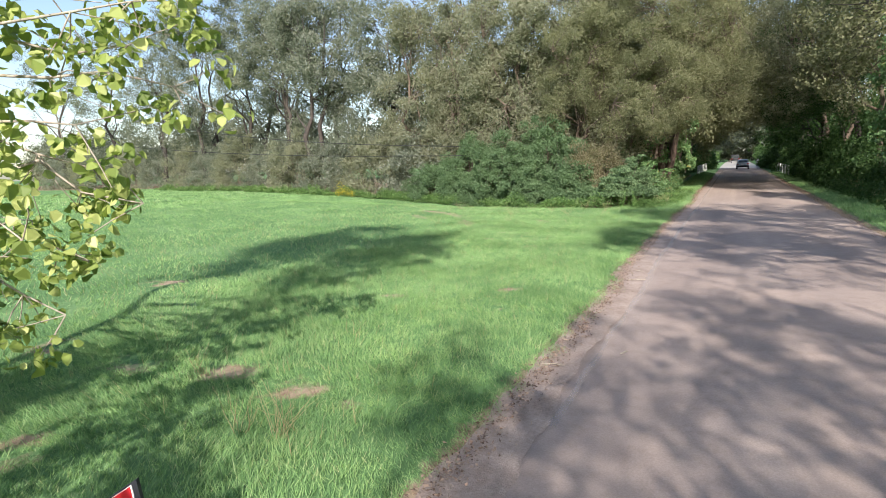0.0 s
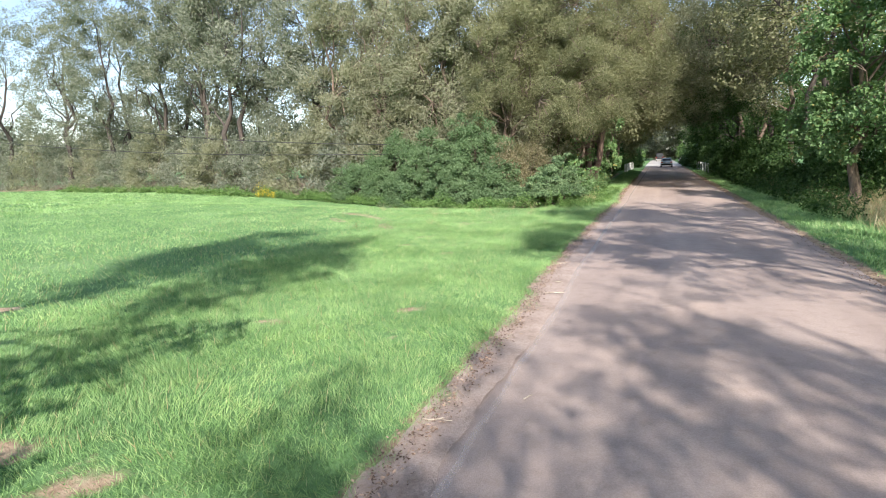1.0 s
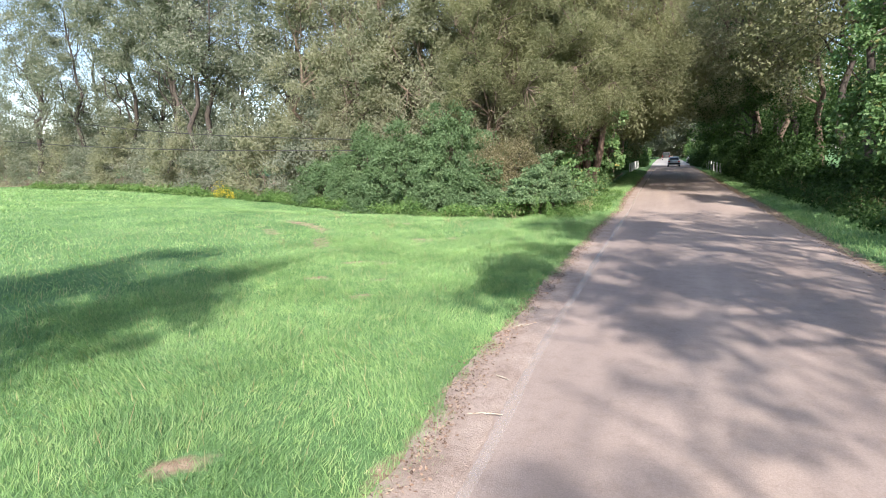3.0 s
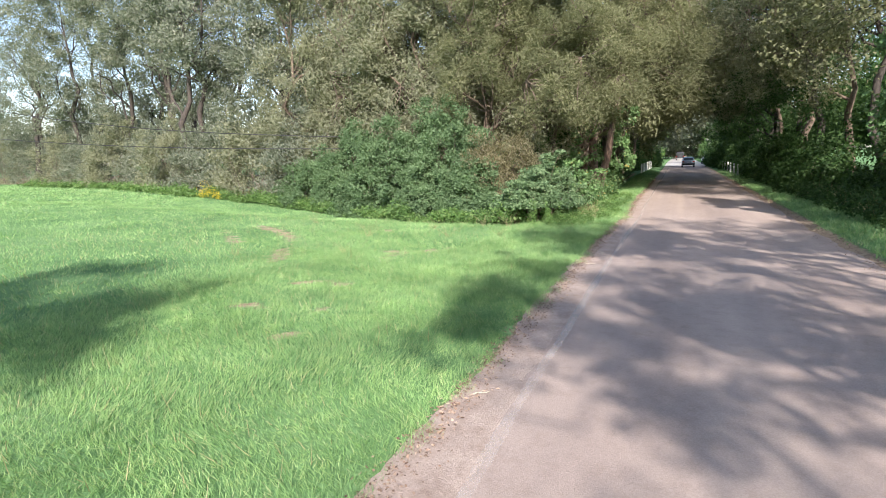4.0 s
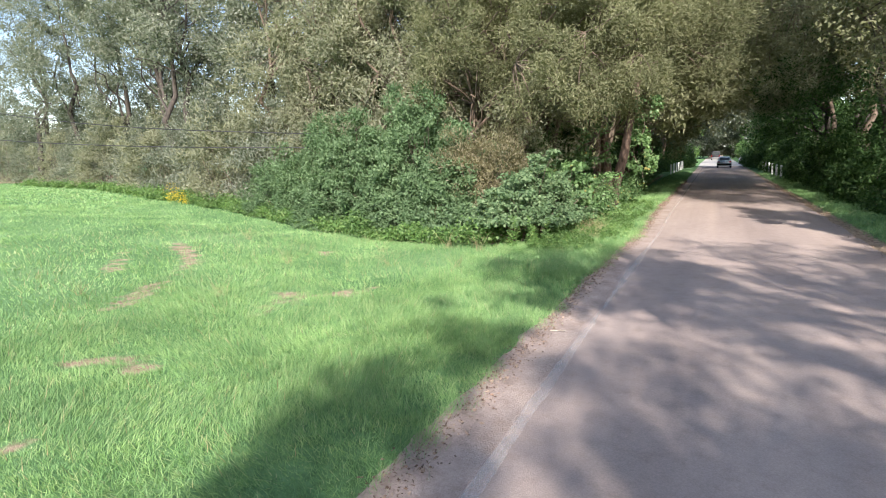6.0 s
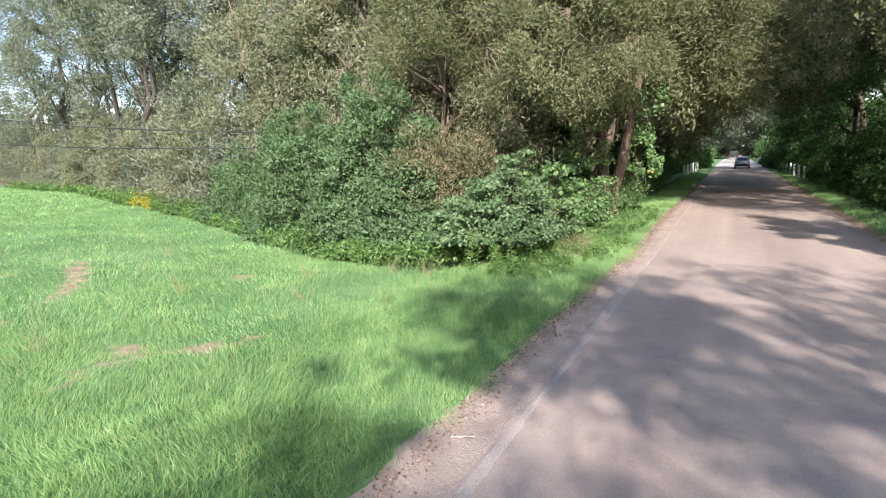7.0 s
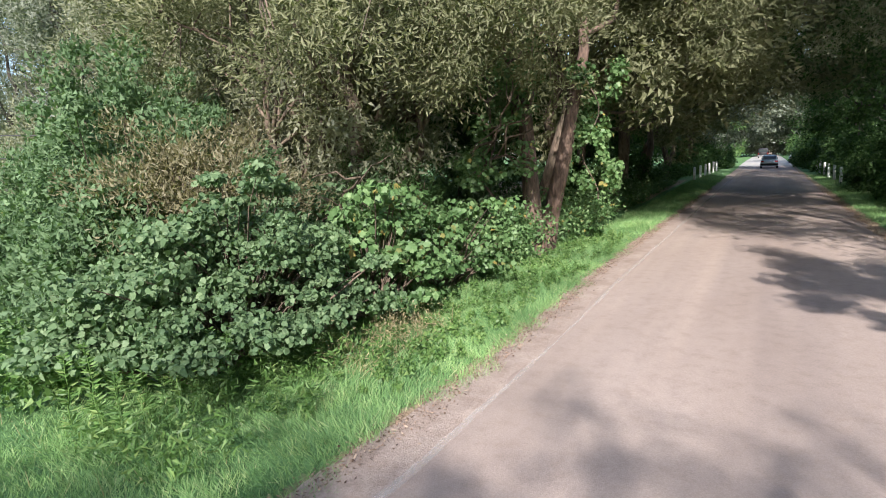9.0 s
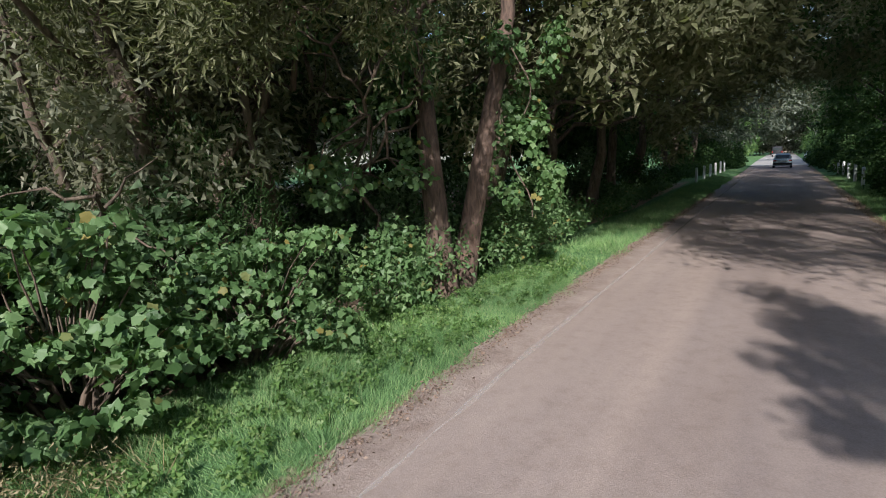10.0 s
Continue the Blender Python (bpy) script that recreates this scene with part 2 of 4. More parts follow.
class Tubes:
    """Collects tapered tubes into one mesh."""

    def __init__(self):
        self.v, self.f, self.n = [], [], 0

    def add(self, pts, radii, sides=6):
        pts, radii = np.asarray(pts, float), np.asarray(radii, float)
        k = len(pts)
        tan = unit(np.gradient(pts, axis=0))
        ref = np.tile([0.31, 0.87, 0.12], (k, 1))
        a = unit(np.cross(tan, ref))
        b = np.cross(tan, a)
        ang = np.linspace(0, 2 * np.pi, sides, endpoint=False)
        ring = a[:, None, :] * np.cos(ang)[None, :, None] + b[:, None, :] * np.sin(ang)[None, :, None]
        self.v.append((pts[:, None, :] + ring * radii[:, None, None]).reshape(-1, 3))
        i = np.arange(k - 1)[:, None] * sides + np.arange(sides)[None, :]
        j = np.arange(k - 1)[:, None] * sides + (np.arange(sides)[None, :] + 1) % sides
        self.f.append((np.stack([i, j, j + sides, i + sides], -1).reshape(-1, 4)) + self.n)
        self.n += k * sides

    def part(self, name, mat, parent=None, label=""):
        return part_np(name, np.concatenate(self.v), np.concatenate(self.f), mat, parent, label, True)


def bent(rng, a, b, k=6, sag=0.0, wob=0.08):
    """A crooked line from a to b."""
    a, b = np.asarray(a, float), np.asarray(b, float)
    s = np.linspace(0, 1, k)[:, None]
    d = np.linalg.norm(b - a)
    w = rng.normal(0, wob * d / 2, (k, 3)) * np.sin(s * np.pi)
    p = a + (b - a) * s + w
    p[:, 2] += sag * d * np.sin(s[:, 0] * np.pi)
    return p


def leaves(centre, way, length, width, rng, fold=0.25, corners=4, out=None):
    """One leaf at each place: kinked with four corners, or a plain three-cornered one for what is fine or far."""
    n = len(centre)
    way = unit(way)
    face = rng.normal(size=(n, 3)) if out is None else out + rng.normal(0, 0.4, (n, 3))
    side = unit(np.cross(way, face))
    length, width = np.broadcast_to(length, n)[:, None], np.broadcast_to(width, n)[:, None]
    base, tip = centre - way * length * 0.5, centre + way * length * 0.5
    if corners == 3:
        v = np.stack([base + side * width * 0.45, base + way * length * 0.15 - side * width * 0.55, tip], 1).reshape(-1, 3)
        return v, np.arange(3 * n).reshape(-1, 3)
    up = np.cross(side, way)
    if corners == 10:
        lift = up * width * fold
        def at(along, across):
            return centre + way * length * along + side * width * across + lift * abs(across)
        v = np.stack([base, at(-0.42, 0.34), at(-0.2, 0.37), at(0.07, 0.56), at(0.13, 0.32), tip, at(0.13, -0.32), at(0.07, -0.56), at(-0.2, -0.37), at(-0.42, -0.34)], 1).reshape(-1, 3)
        return v, np.arange(10 * n).reshape(-1, 10)
    if corners == 6:
        low, high = centre - way * length * 0.24, centre + way * length * 0.18
        lift = up * width * fold * 0.6
        v = np.stack([base, low + side * width * 0.44 + lift, high + side * width * 0.4 + lift, tip, high - side * width * 0.4 + lift, low - side * width * 0.44 + lift], 1).reshape(-1, 3)
        return v, np.arange(6 * n).reshape(-1, 6)
    mid = centre - way * length * 0.08 + up * width * fold
    v = np.stack([base, mid + side * width * 0.5, tip, mid - side * width * 0.5], 1).reshape(-1, 3)
    return v, np.arange(4 * n).reshape(-1, 4)


def clumps(rng, centres, radius, per, droop, length, width, flat=0.7, corners=4):
    """Leaves gathered round many centres."""
    n = len(centres)
    radius = np.broadcast_to(radius, n)
    idx = np.repeat(np.arange(n), per)
    off = unit(rng.normal(size=(len(idx), 3))) * (rng.random(len(idx)) ** 0.45)[:, None]
    off[:, 2] *= flat
    p = centres[idx] + off * radius[idx][:, None]
    way = unit(rng.normal(size=(len(idx), 3)) + off * 0.8)
    way[:, 2] -= droop
    s = rng.uniform(0.7, 1.35, len(idx))
    return leaves(p, way, length * s, width * s, rng, 0.25, corners, off + np.array([0, 0, 0.35]))


def puffs(rng, centres, outer, radius, per, length, width, corners=3):
    """Soft rounded tufts of slender leaves, which face the way the tuft does and so show the crown's form in the light."""
    n = len(centres)
    idx = np.repeat(np.arange(n), per)
    off = unit(rng.normal(size=(len(idx), 3))) * (rng.random(len(idx)) ** 0.42)[:, None] + outer[idx] * 0.25
    off[:, 2] *= 0.8
    p = centres[idx] + off * np.broadcast_to(radius, n)[idx][:, None]
    way = rng.normal(0, 0.8, (len(idx), 3)) + outer[idx] * 0.5 + off * 0.5 + np.array([0, 0, 0.25])
    s = rng.uniform(0.65, 1.35, len(idx))
    return leaves(p, way, length * s, width * s, rng, 0.25, corners, outer[idx] * 0.75 + off * 0.55 + np.array([0, 0, 0.15]))


def tree(name, x, y, z, height, spread, base, trunk_r, seed, leaf, bark, n_clump=150, per=220, clump_r=0.8, size=(0.16, 0.045), droop=0.5, lean=(0, 0),
         n_limb=9, stems=1, label="", category="tree", group="", hollow=0.5, twigs=True, corners=3, offset=(0, 0), feathery=True, wob=0.07, shear=(0, 0), lobes=0, lobe_size=(0.25, 0.4)):
    """A tapered crooked trunk, limbs, twigs to every clump, and a ragged crown of clumps of leaves."""
    rng = np.random.default_rng(seed)
    root = tagged(new(name), label, category, group)
    root.location = (x, y, z)
    wood = Tubes()
    rx, ry = spread
    mid = (base + height) / 2
    half = (height - base) / 2
    cx, cy = lean[0] + offset[0], lean[1] + offset[1]
    n_lobe = lobes or 14 + int(height / 2)
    la, lz = rng.uniform(0, 6.28, n_lobe), rng.uniform(-0.85, 0.78, n_lobe)
    lr = rng.uniform(0.3, 0.72, n_lobe) * np.sqrt(1 - (0.95 * lz) ** 4)
    lobe_c = np.stack([np.cos(la) * lr, np.sin(la) * lr, lz], -1)
    lobe = unit(lobe_c * np.array([1, 1, 0.5]))
    lobe_r = rng.uniform(lobe_size[0], lobe_size[1], n_lobe)
    which = rng.integers(0, n_lobe, n_clump)
    u = unit(rng.normal(size=(n_clump, 3)) + lobe[which] * 0.55 + np.array([0, 0, 0.25]))
    r = lobe_r[which] * (hollow + (1 - hollow) * rng.random(n_clump) ** 0.5)
    c = (lobe_c[which] + u * r[:, None] + rng.normal(0, 0.06, (n_clump, 3))) * np.array([rx, ry, half]) + np.array([cx, cy, mid])
    c[:, :2] += np.array(shear)[None, :] * ((c[:, 2:] - base) / (height - base) - 0.3)
    c[:, 2] = np.maximum(c[:, 2], base * 0.8 + 0.2)
    keep = (c[:, 1] < cy + 0.35 * ry) | (rng.random(n_clump) < 0.45)
    c, u, n_clump = c[keep], u[keep], int(keep.sum())
    cr = clump_r * rng.uniform(0.6, 1.35, n_clump)
    if feathery:
        v, f = puffs(rng, c, unit(u + 0.5 * (c - np.array([cx, cy, mid])) / np.array([rx, ry, half])), cr, per, size[0], size[1], corners)
    else:
        v, f = clumps(rng, c, cr, per, droop, size[0], size[1], 0.7, corners)
    forks = []
    for s in range(stems):
        a0 = rng.uniform(0, 6.28)
        foot = np.array([0.0, 0, 0]) if stems == 1 else np.array([math.cos(a0 + s * 2.4), math.sin(a0 + s * 2.4), 0]) * trunk_r * 1.6
        head = np.array([lean[0], lean[1], height * 0.8]) + (rng.normal(0, 0.16, 3) * np.array([rx, ry, 0.5]) * (2 if stems > 1 else 0.6))
        line = bent(rng, foot - np.array([0, 0, 0.15]), head, 9, 0, wob)
        rad = trunk_r * np.linspace(1, 0.12, 9) ** 1.1
        rad[0] *= 1.35
        wood.add(line, rad, 9)
        for i in range(n_limb):
            k = rng.uniform(min(0.7, max(0.25, 0.85 * base / (0.8 * height))), 0.9)
            q = k * 8
            i0 = min(int(q), 7)
            start = line[i0] * (1 - (q - i0)) + line[i0 + 1] * (q - i0)
            a = rng.uniform(0, 6.28)
            end = np.array([cx + rx * 0.72 * math.cos(a), cy + ry * 0.72 * math.sin(a), min(height * 0.93, max(start[2] + rng.uniform(0.1, 0.45) * (height - base), base))])
            limb = bent(rng, start, end, 7, 0.06, 0.12)
            r0 = trunk_r * (1 - k) * 0.42 + 0.02
            wood.add(limb, np.linspace(r0, 0.018, 7), 6)
            forks += [limb[j] for j in (2, 3, 4, 5, 6)]
        forks += [line[j] for j in (5, 6, 7)]
    if twigs and y < 44:
        forks = np.array(forks)
        for p in c:
            d = np.linalg.norm(forks - p, axis=1)
            j = int(np.argmin(d))
            if d[j] < 4.5:
                wood.add(bent(rng, forks[j], p, 4, 0.05, 0.1), np.linspace(0.026, 0.008, 4), 3)
    wood.part("trunk", bark, root)
    part_np("crown", v, f, leaf, root)
    return root


def bush(name, x, y, z, spread, height, seed, leaf, n_clump=120, per=160, clump_r=0.35, size=(0.09, 0.06), label="", group="", droop=0.2, stems=9, turn=0.0, category="shrub", corners=4, feathery=False, low=0.18, flat=0.8):
    """Many stems from one foot and a lumpy dome of leaf clumps down to the ground."""
    rng = np.random.default_rng(seed)
    root = tagged(new(name), label, category, group)
    root.location = (x, y, z)
    root.rotation_euler.z = turn
    u = unit(rng.normal(size=(n_clump, 3)))
    u[:, 2] = np.abs(u[:, 2])
    lump = 1 + 0.2 * np.sin(4 * u[:, 0] + seed) * np.cos(3 * u[:, 1] + seed) + rng.normal(0, 0.08, n_clump)
    r = (0.52 + 0.48 * rng.random(n_clump) ** 0.5) * lump
    c = u * r[:, None] * np.array([spread[0], spread[1], height * 0.92])
    c[:, 2] = np.maximum(c[:, 2], low)
    wood = Tubes()
    for i in range(stems):
        e = c[rng.integers(n_clump)]
        wood.add(bent(rng, (rng.normal(0, 0.12 * spread[0]), rng.normal(0, 0.12 * spread[1]), -0.1), e, 6, 0.05, 0.1), np.linspace(0.035, 0.008, 6), 5)
    for p in c if y < 34 else c[:0]:
        s = np.array([p[0] * 0.45, p[1] * 0.45, p[2] * 0.55])
        wood.add(bent(rng, s, p, 3, 0.05, 0.1), np.linspace(0.014, 0.005, 3), 3)
    cr = clump_r * rng.uniform(0.6, 1.3, n_clump)
    if feathery:
        v, f = puffs(rng, c, unit(u + np.array([0, -0.1, 0.3])), cr, per, size[0], size[1], corners)
    else:
        v, f = clumps(rng, c, cr, per, droop, size[0], size[1], flat, corners)
    wood.part("stem", BARK, root)
    part_np("foliage", v, f, leaf, root)
    return root


# ---- ground ----
BARE = ((-3.7, 3.2, 0.45, 0.35), (-2.45, 3.15, 0.5, 0.3), (-9.2, 6.3, 0.6, 0.3), (-3.9, 1.1, 0.4, 0.3), (-5.0, 2.9, 0.4, 0.3), (-6.9, 2.9, 0.4, 0.25), (-1.95, 6.9, 0.28, 0.2), (-2.0, 8.2, 0.26, 0.22), (-3.9, 7.0, 0.35, 0.2),
        (-5.2, 15.9, 0.35, 0.3), (-4.6, 16.2, 0.4, 0.35), (-5.0, 14.2, 0.33, 0.28), (-3.6, 13.3, 0.35, 0.2), (-4.9, 18.7, 0.3, 0.45), (-5.0, 19.3, 0.4, 0.3), (-4.3, 19.9, 0.28, 0.5), (-3.7, 14.4, 0.25, 0.2), (-7.4, 23.2, 0.3, 0.5))
# old wheel ruts: the ends of their stretches
RUTS = ((-13.0, 21.6, -10.4, 19.6), (-12.4, 22.8, -9.7, 21.0), (-9.7, 21.0, -8.7, 19.8), (-8.7, 19.8, -7.3, 17.4))


def smooth(a, b, t):
    t = np.clip((t - a) / (b - a), 0, 1)
    return t * t * (3 - 2 * t)


def hedge_y(x):
    """Where the meadow ends and the scrub begins, by x."""
    return np.interp(x, [-70, -45, -25, -16, -12, -8, -5, -3.9, -3.1, -2.6], [46, 41, 33.0, 30.0, 28.2, 26.0, 25.0, 25.2, 28, 60])


def drift(y):
    """The grass reaches further over the road's edge at the start and beside the shrubs."""
    y = np.asarray(y, float)
    return 0.17 * np.exp(-((y - 29.0) / 3.6) ** 2) + 0.17 * smooth(11.5, 8.5, y)


def height_at(x, y):
    x, y = np.asarray(x, float), np.asarray(y, float)
    z = 0.5 * smooth(-8, -30, x) + 0.035 * np.sin(0.9 * x + 0.5 * y) * np.cos(0.7 * y - 0.3 * x)
    z = z * smooth(-0.4, -3.0, x) + 0.02 * smooth(-0.5, -1.2, x) + 0.06 * smooth(5.0, 6.5, x)
    bank = smooth(-2.6, -4.2, x) * smooth(24.0, 29.0, y) * smooth(56, 40, y)
    z = z - 0.35 * bank
    berm = 0.16 * smooth(-0.9, -1.8, x) * smooth(-6, -3, x) * smooth(48, 58, y) * smooth(100, 90, y)
    z = z + berm
    under = smooth(-0.75, -0.45, x - drift(y)) * smooth(5.35, 5.05, x)
    return z - 0.04 * under


def bare_at(x, y):
    b = np.zeros_like(x)
    for px, py, ax, ay in BARE:
        d = np.sqrt(((x - px) / ax) ** 2 + ((y - py) / ay) ** 2)
        rag = 0.3 * np.sin(5.1 * x + 2.3 * y) * np.sin(4.3 * y - 1.9 * x) + 0.2 * np.sin(11 * x - 7 * y)
        b = np.maximum(b, 0.85 * np.clip(1.3 - d + rag * 1.5, 0, 1))
    for ax, ay, bx, by in RUTS:
        k = np.clip(((x - ax) * (bx - ax) + (y - ay) * (by - ay)) / ((bx - ax) ** 2 + (by - ay) ** 2), 0, 1)
        d = np.hypot(x - ax - k * (bx - ax), y - ay - k * (by - ay)) / 0.24
        b = np.maximum(b, 0.66 * np.clip(1.4 - d + 0.45 * np.sin(2.9 * y + x), 0, 1))
    edge = smooth(-0.85, -0.55, x - drift(y)) * smooth(5.5, 5.2, x)
    b = np.maximum(b, edge)
    wood_floor = np.maximum(smooth(0.5, 2.5, y - hedge_y(x)) * (x < -2.5) * smooth(75, 60, y), smooth(7.5, 9.5, x) * smooth(16, 12, x) * smooth(26, 30, y))
    return np.maximum(b, 0.9 * wood_floor)


gx = np.concatenate([np.linspace(-600, -80, 14), np.linspace(-76, -16, 61), np.arange(-15, 8.01, 0.33), np.linspace(8.6, 30, 28), np.linspace(40, 600, 14)])
gy = np.concatenate([np.linspace(-500, -30, 12), np.linspace(-26, -4, 23), np.arange(-3, 46.01, 0.36), np.linspace(47, 110, 64), np.linspace(125, 900, 16)])
X, Y = np.meshgrid(gx, gy)
Z = height_at(X, Y)
nx = len(gx)
ii = (np.arange(len(gy) - 1)[:, None] * nx + np.arange(nx - 1)[None, :]).ravel()
ground = part_np("ground", np.stack([X, Y, Z], -1).reshape(-1, 3), np.stack([ii, ii + 1, ii + nx + 1, ii + nx], -1), GROUND, None, "", True)
tagged(ground, "bright green mown meadow with bare brown patches", "meadow", "", "structure")
att = ground.data.attributes.new("bare", "FLOAT", "POINT")
att.data.foreach_set("value", bare_at(X, Y).ravel().astype(np.float32))


def strip(name, x0, x1, y0, y1, step, z, mat, label, rag=0.0, seed=1, kind="structure", category="road", cols=14, crown=0.0, sway=1.0, dip=0.0):
    rng = np.random.default_rng(seed)
    ys = np.arange(y0, y1, step)
    t = np.linspace(0, 1, cols)
    def edge():
        w = rng.normal(0, 1, len(ys))
        return rag * (np.convolve(w, np.ones(5) / 5, "same") * 0.9 + np.convolve(w, np.ones(31) / 31, "same") * 3)
    ea, eb = x0 + edge() + drift(ys) * sway, x1 + edge() + drift(ys) * (x1 < 1) * min(sway, 0.45)
    xs = ea[:, None] * (1 - t) + eb[:, None] * t
    zz = z + crown * (1 - (2 * t - 1) ** 2)[None, :] - 0.03 * (np.abs(2 * t - 1) > 0.99)[None, :] * (crown > 0) - dip * (t > 0.99)[None, :] + 0 * xs
    v = np.stack([xs, np.repeat(ys[:, None], cols, 1), zz], -1).reshape(-1, 3)
    i = (np.arange(len(ys) - 1)[:, None] * cols + np.arange(cols - 1)[None, :]).ravel()
    return tagged(part_np(name, v, np.stack([i, i + 1, i + cols + 1, i + cols], -1), mat, None, "", True), label, category, "", kind)


strip("road", -0.5, 5.0, -60, 104, 0.25, 0.0, ROAD, "dusty brown-grey asphalt country road", 0.1, 3, crown=0.03)
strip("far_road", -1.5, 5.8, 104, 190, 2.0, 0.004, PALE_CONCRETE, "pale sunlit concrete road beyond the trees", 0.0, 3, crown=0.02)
strip("road_shoulder", -0.66, -0.05, -6, 100, 0.1, 0.014, SHOULDER, "strip of sandy dirt and crushed leaves beside the road", 0.06, 7, category="road edge", cols=7, dip=0.014)
strip("road_line", -0.045, 0.055, 3.5, 13.6, 0.12, 0.018, FAINT_LINE, "almost worn away white edge line on the road", 0.02, 6, category="road marking", cols=3, sway=0.45)
strip("road_line", -0.04, 0.04, 13.6, 100, 0.12, 0.018, LINE, "worn white edge line painted on the road", 0.02, 5, category="road marking", cols=3, sway=0.45)


# ---- trees ----
def zg(x, y):
    return float(height_at(np.array([x]), np.array([y]))[0])


GREY = "grey-green willow tree with a dense feathery crown at the meadow edge"
# tall open willows with bare trunks at the far side of the meadow
FAR_ROW = ((-35.3, 41.5, 20, 5.0, 7.4), (-27, 42, 18, 4.8, 4.5), (-43, 45, 22, 5.4, 4.5), (-50.5, 47, 23, 5.6, 4.0), (-60, 48, 24, 6.0, 4.0), (-39.5, 50, 24, 5.2, 8.0), (-70, 49, 24, 6.4, 3.0),
           (-21, 45, 17, 5.0, 3.0), (-84, 50, 24, 6.8, 3.0), (-55, 54, 25, 6.0, 5), (-30.5, 51, 21, 5.2, 7), (-97, 50, 24, 7.2, 3), (-66, 54, 25, 6.4, 4), (-47, 52, 24, 5.6, 6.0), (-77, 54, 25, 6.4, 4))
for i, (x, y, h, s, b) in enumerate(FAR_ROW):
    tree("willow_tree", x, y, zg(x, y), h, (s, s * 0.8), b, 0.34, 20 + i, WILLOW_FAR, BARK_DARK, 200, 150 if y < 49 else 85, 0.95, (0.23, 0.105), 0.5, (0.6, 0), 9, 2 if y < 46 else 1, "tall open willow with dark forked trunks and grey-green leaves", "tree", "willows behind the meadow", 0.7, y < 46, 3, (0, 0), True, 0.06, (0, 0), 24, (0.19, 0.31))
# lower willow scrub along the meadow edge
for i in range(20):
    x = -103 + i * 4.4
    y = float(hedge_y(np.array([x]))[0]) + 2.6 + (i % 3) * 0.7
    bush("willow_shrub", x, y, zg(x, y) - 0.05, (3.1, 2.2), 6.2 + 1.4 * math.sin(2.3 * i), 60 + i, (WILLOW, WILLOW_FAR, WILLOW_FAR)[i % 3], 90, 150 if x > -60 else 80, 0.75, (0.18, 0.072), "grey-green willow scrub at the edge of the meadow", "willow scrub", 0.3, corners=3, feathery=True)
# dense willows behind the big shrub
for i, (x, y, h, s, b, n) in enumerate(((-20.0, 37.0, 14.5, 4.4, 0.8, 230), (-15.4, 35.8, 14.5, 4.4, 1.2, 250), (-11.2, 34.6, 14.5, 4.4, 1.6, 260), (-7.4, 33.4, 14.0, 4.2, 2.6, 270), (-11.0, 41.0, 17.0, 5.0, 2.0, 150))):
    tree("willow_tree", x, y, zg(x, y), h, (s, s * 0.85), b, 0.24, 90 + i, WILLOW, BARK, n, 250, 0.82, (0.17, 0.06), 0.55, (0.4, -0.5), 10, 2, GREY, "tree", "willows behind the shrubs", 0.55, True, 3, (0, 0), True, 0.07, (0, 0), 30, (0.24, 0.38))
# the nearest crowns, hanging over the shrubs: foot, how far the crown reaches out, spread, underside and height
for i, (x, y, ox, oy, sx, sy, b, h) in enumerate(((-5.4, 31.8, 1.6, -0.6, 3.4, 2.8, 4.0, 12.5), (-4.4, 32.8, 2.0, -0.6, 2.4, 1.9, 4.2, 8.5), (-7.0, 32.0, 0.2, -0.8, 2.6, 2.3, 3.6, 10.0))):
    tree("willow_tree", x, y, zg(x, y), h, (sx, sy), b, 0.2 if i == 0 else 0.12, 95 + i, OLIVE, BARK, 240 if i == 0 else 160, 320, 0.62, (0.12, 0.03), 0.55, (0.2, -0.3), 9, 2, GREY, "tree", "willows behind the shrubs", 0.6, True, 4, (ox, oy), True, 0.07, (0, 0), 30, (0.26, 0.4))
# the trunks beside the road, and the trees of the avenue
tree("willow_tree", -2.4, 35.2, zg(-2.4, 35.2), 12.5, (2.6, 2.6), 4.8, 0.25, 121, OLIVE, BARK_RED, 150, 220, 0.75, (0.13, 0.032), 0.55, (-0.8, 0.2), 3, 1, "slim roadside willow with a red-brown trunk", "tree", "avenue trees", 0.35, True, 4, (1.0, 0.6), True, 0.02)
tree("willow_tree", -2.5, 35.9, zg(-2.5, 35.9), 12.5, (2.8, 2.8), 5.6, 0.24, 122, OLIVE, BARK_RED, 150, 220, 0.8, (0.13, 0.032), 0.55, (2.0, 0.5), 3, 1, "leaning roadside willow with a red-brown trunk", "tree", "avenue trees", 0.35, True, 4, (0.0, 0.8), True, 0.025)
tree("willow_tree", -4.6, 33.6, zg(-4.6, 33.6), 12, (2.8, 2.8), 3.0, 0.25, 123, OLIVE, BARK_RED, 110, 200, 0.8, (0.15, 0.042), 0.55, (-0.8, 0.2), 9, 1, "old willow with a red-brown trunk in the thicket", "tree", "avenue trees", 0.3, True, 3, (0, 0), True, 0.04)
for i in range(9):
    y = 40.5 + i * 6.6
    x = -4.4 - 0.6 * (i % 2)
    tree("willow_tree", x, y, zg(x, y), 13 + (i % 3), (5.0, 4.2), 3.0 if i % 2 else 3.8, 0.25, 130 + i, OLIVE if i < 4 else WILLOW_FAR, BARK, 140, 150 if i < 4 else 95, 0.95, (0.24, 0.095), 0.5, (1.0, 0), 8, 1, "roadside willow arching over the road", "tree", "avenue trees", 0.6, True, 3, (2.0, 0), True, 0.04)
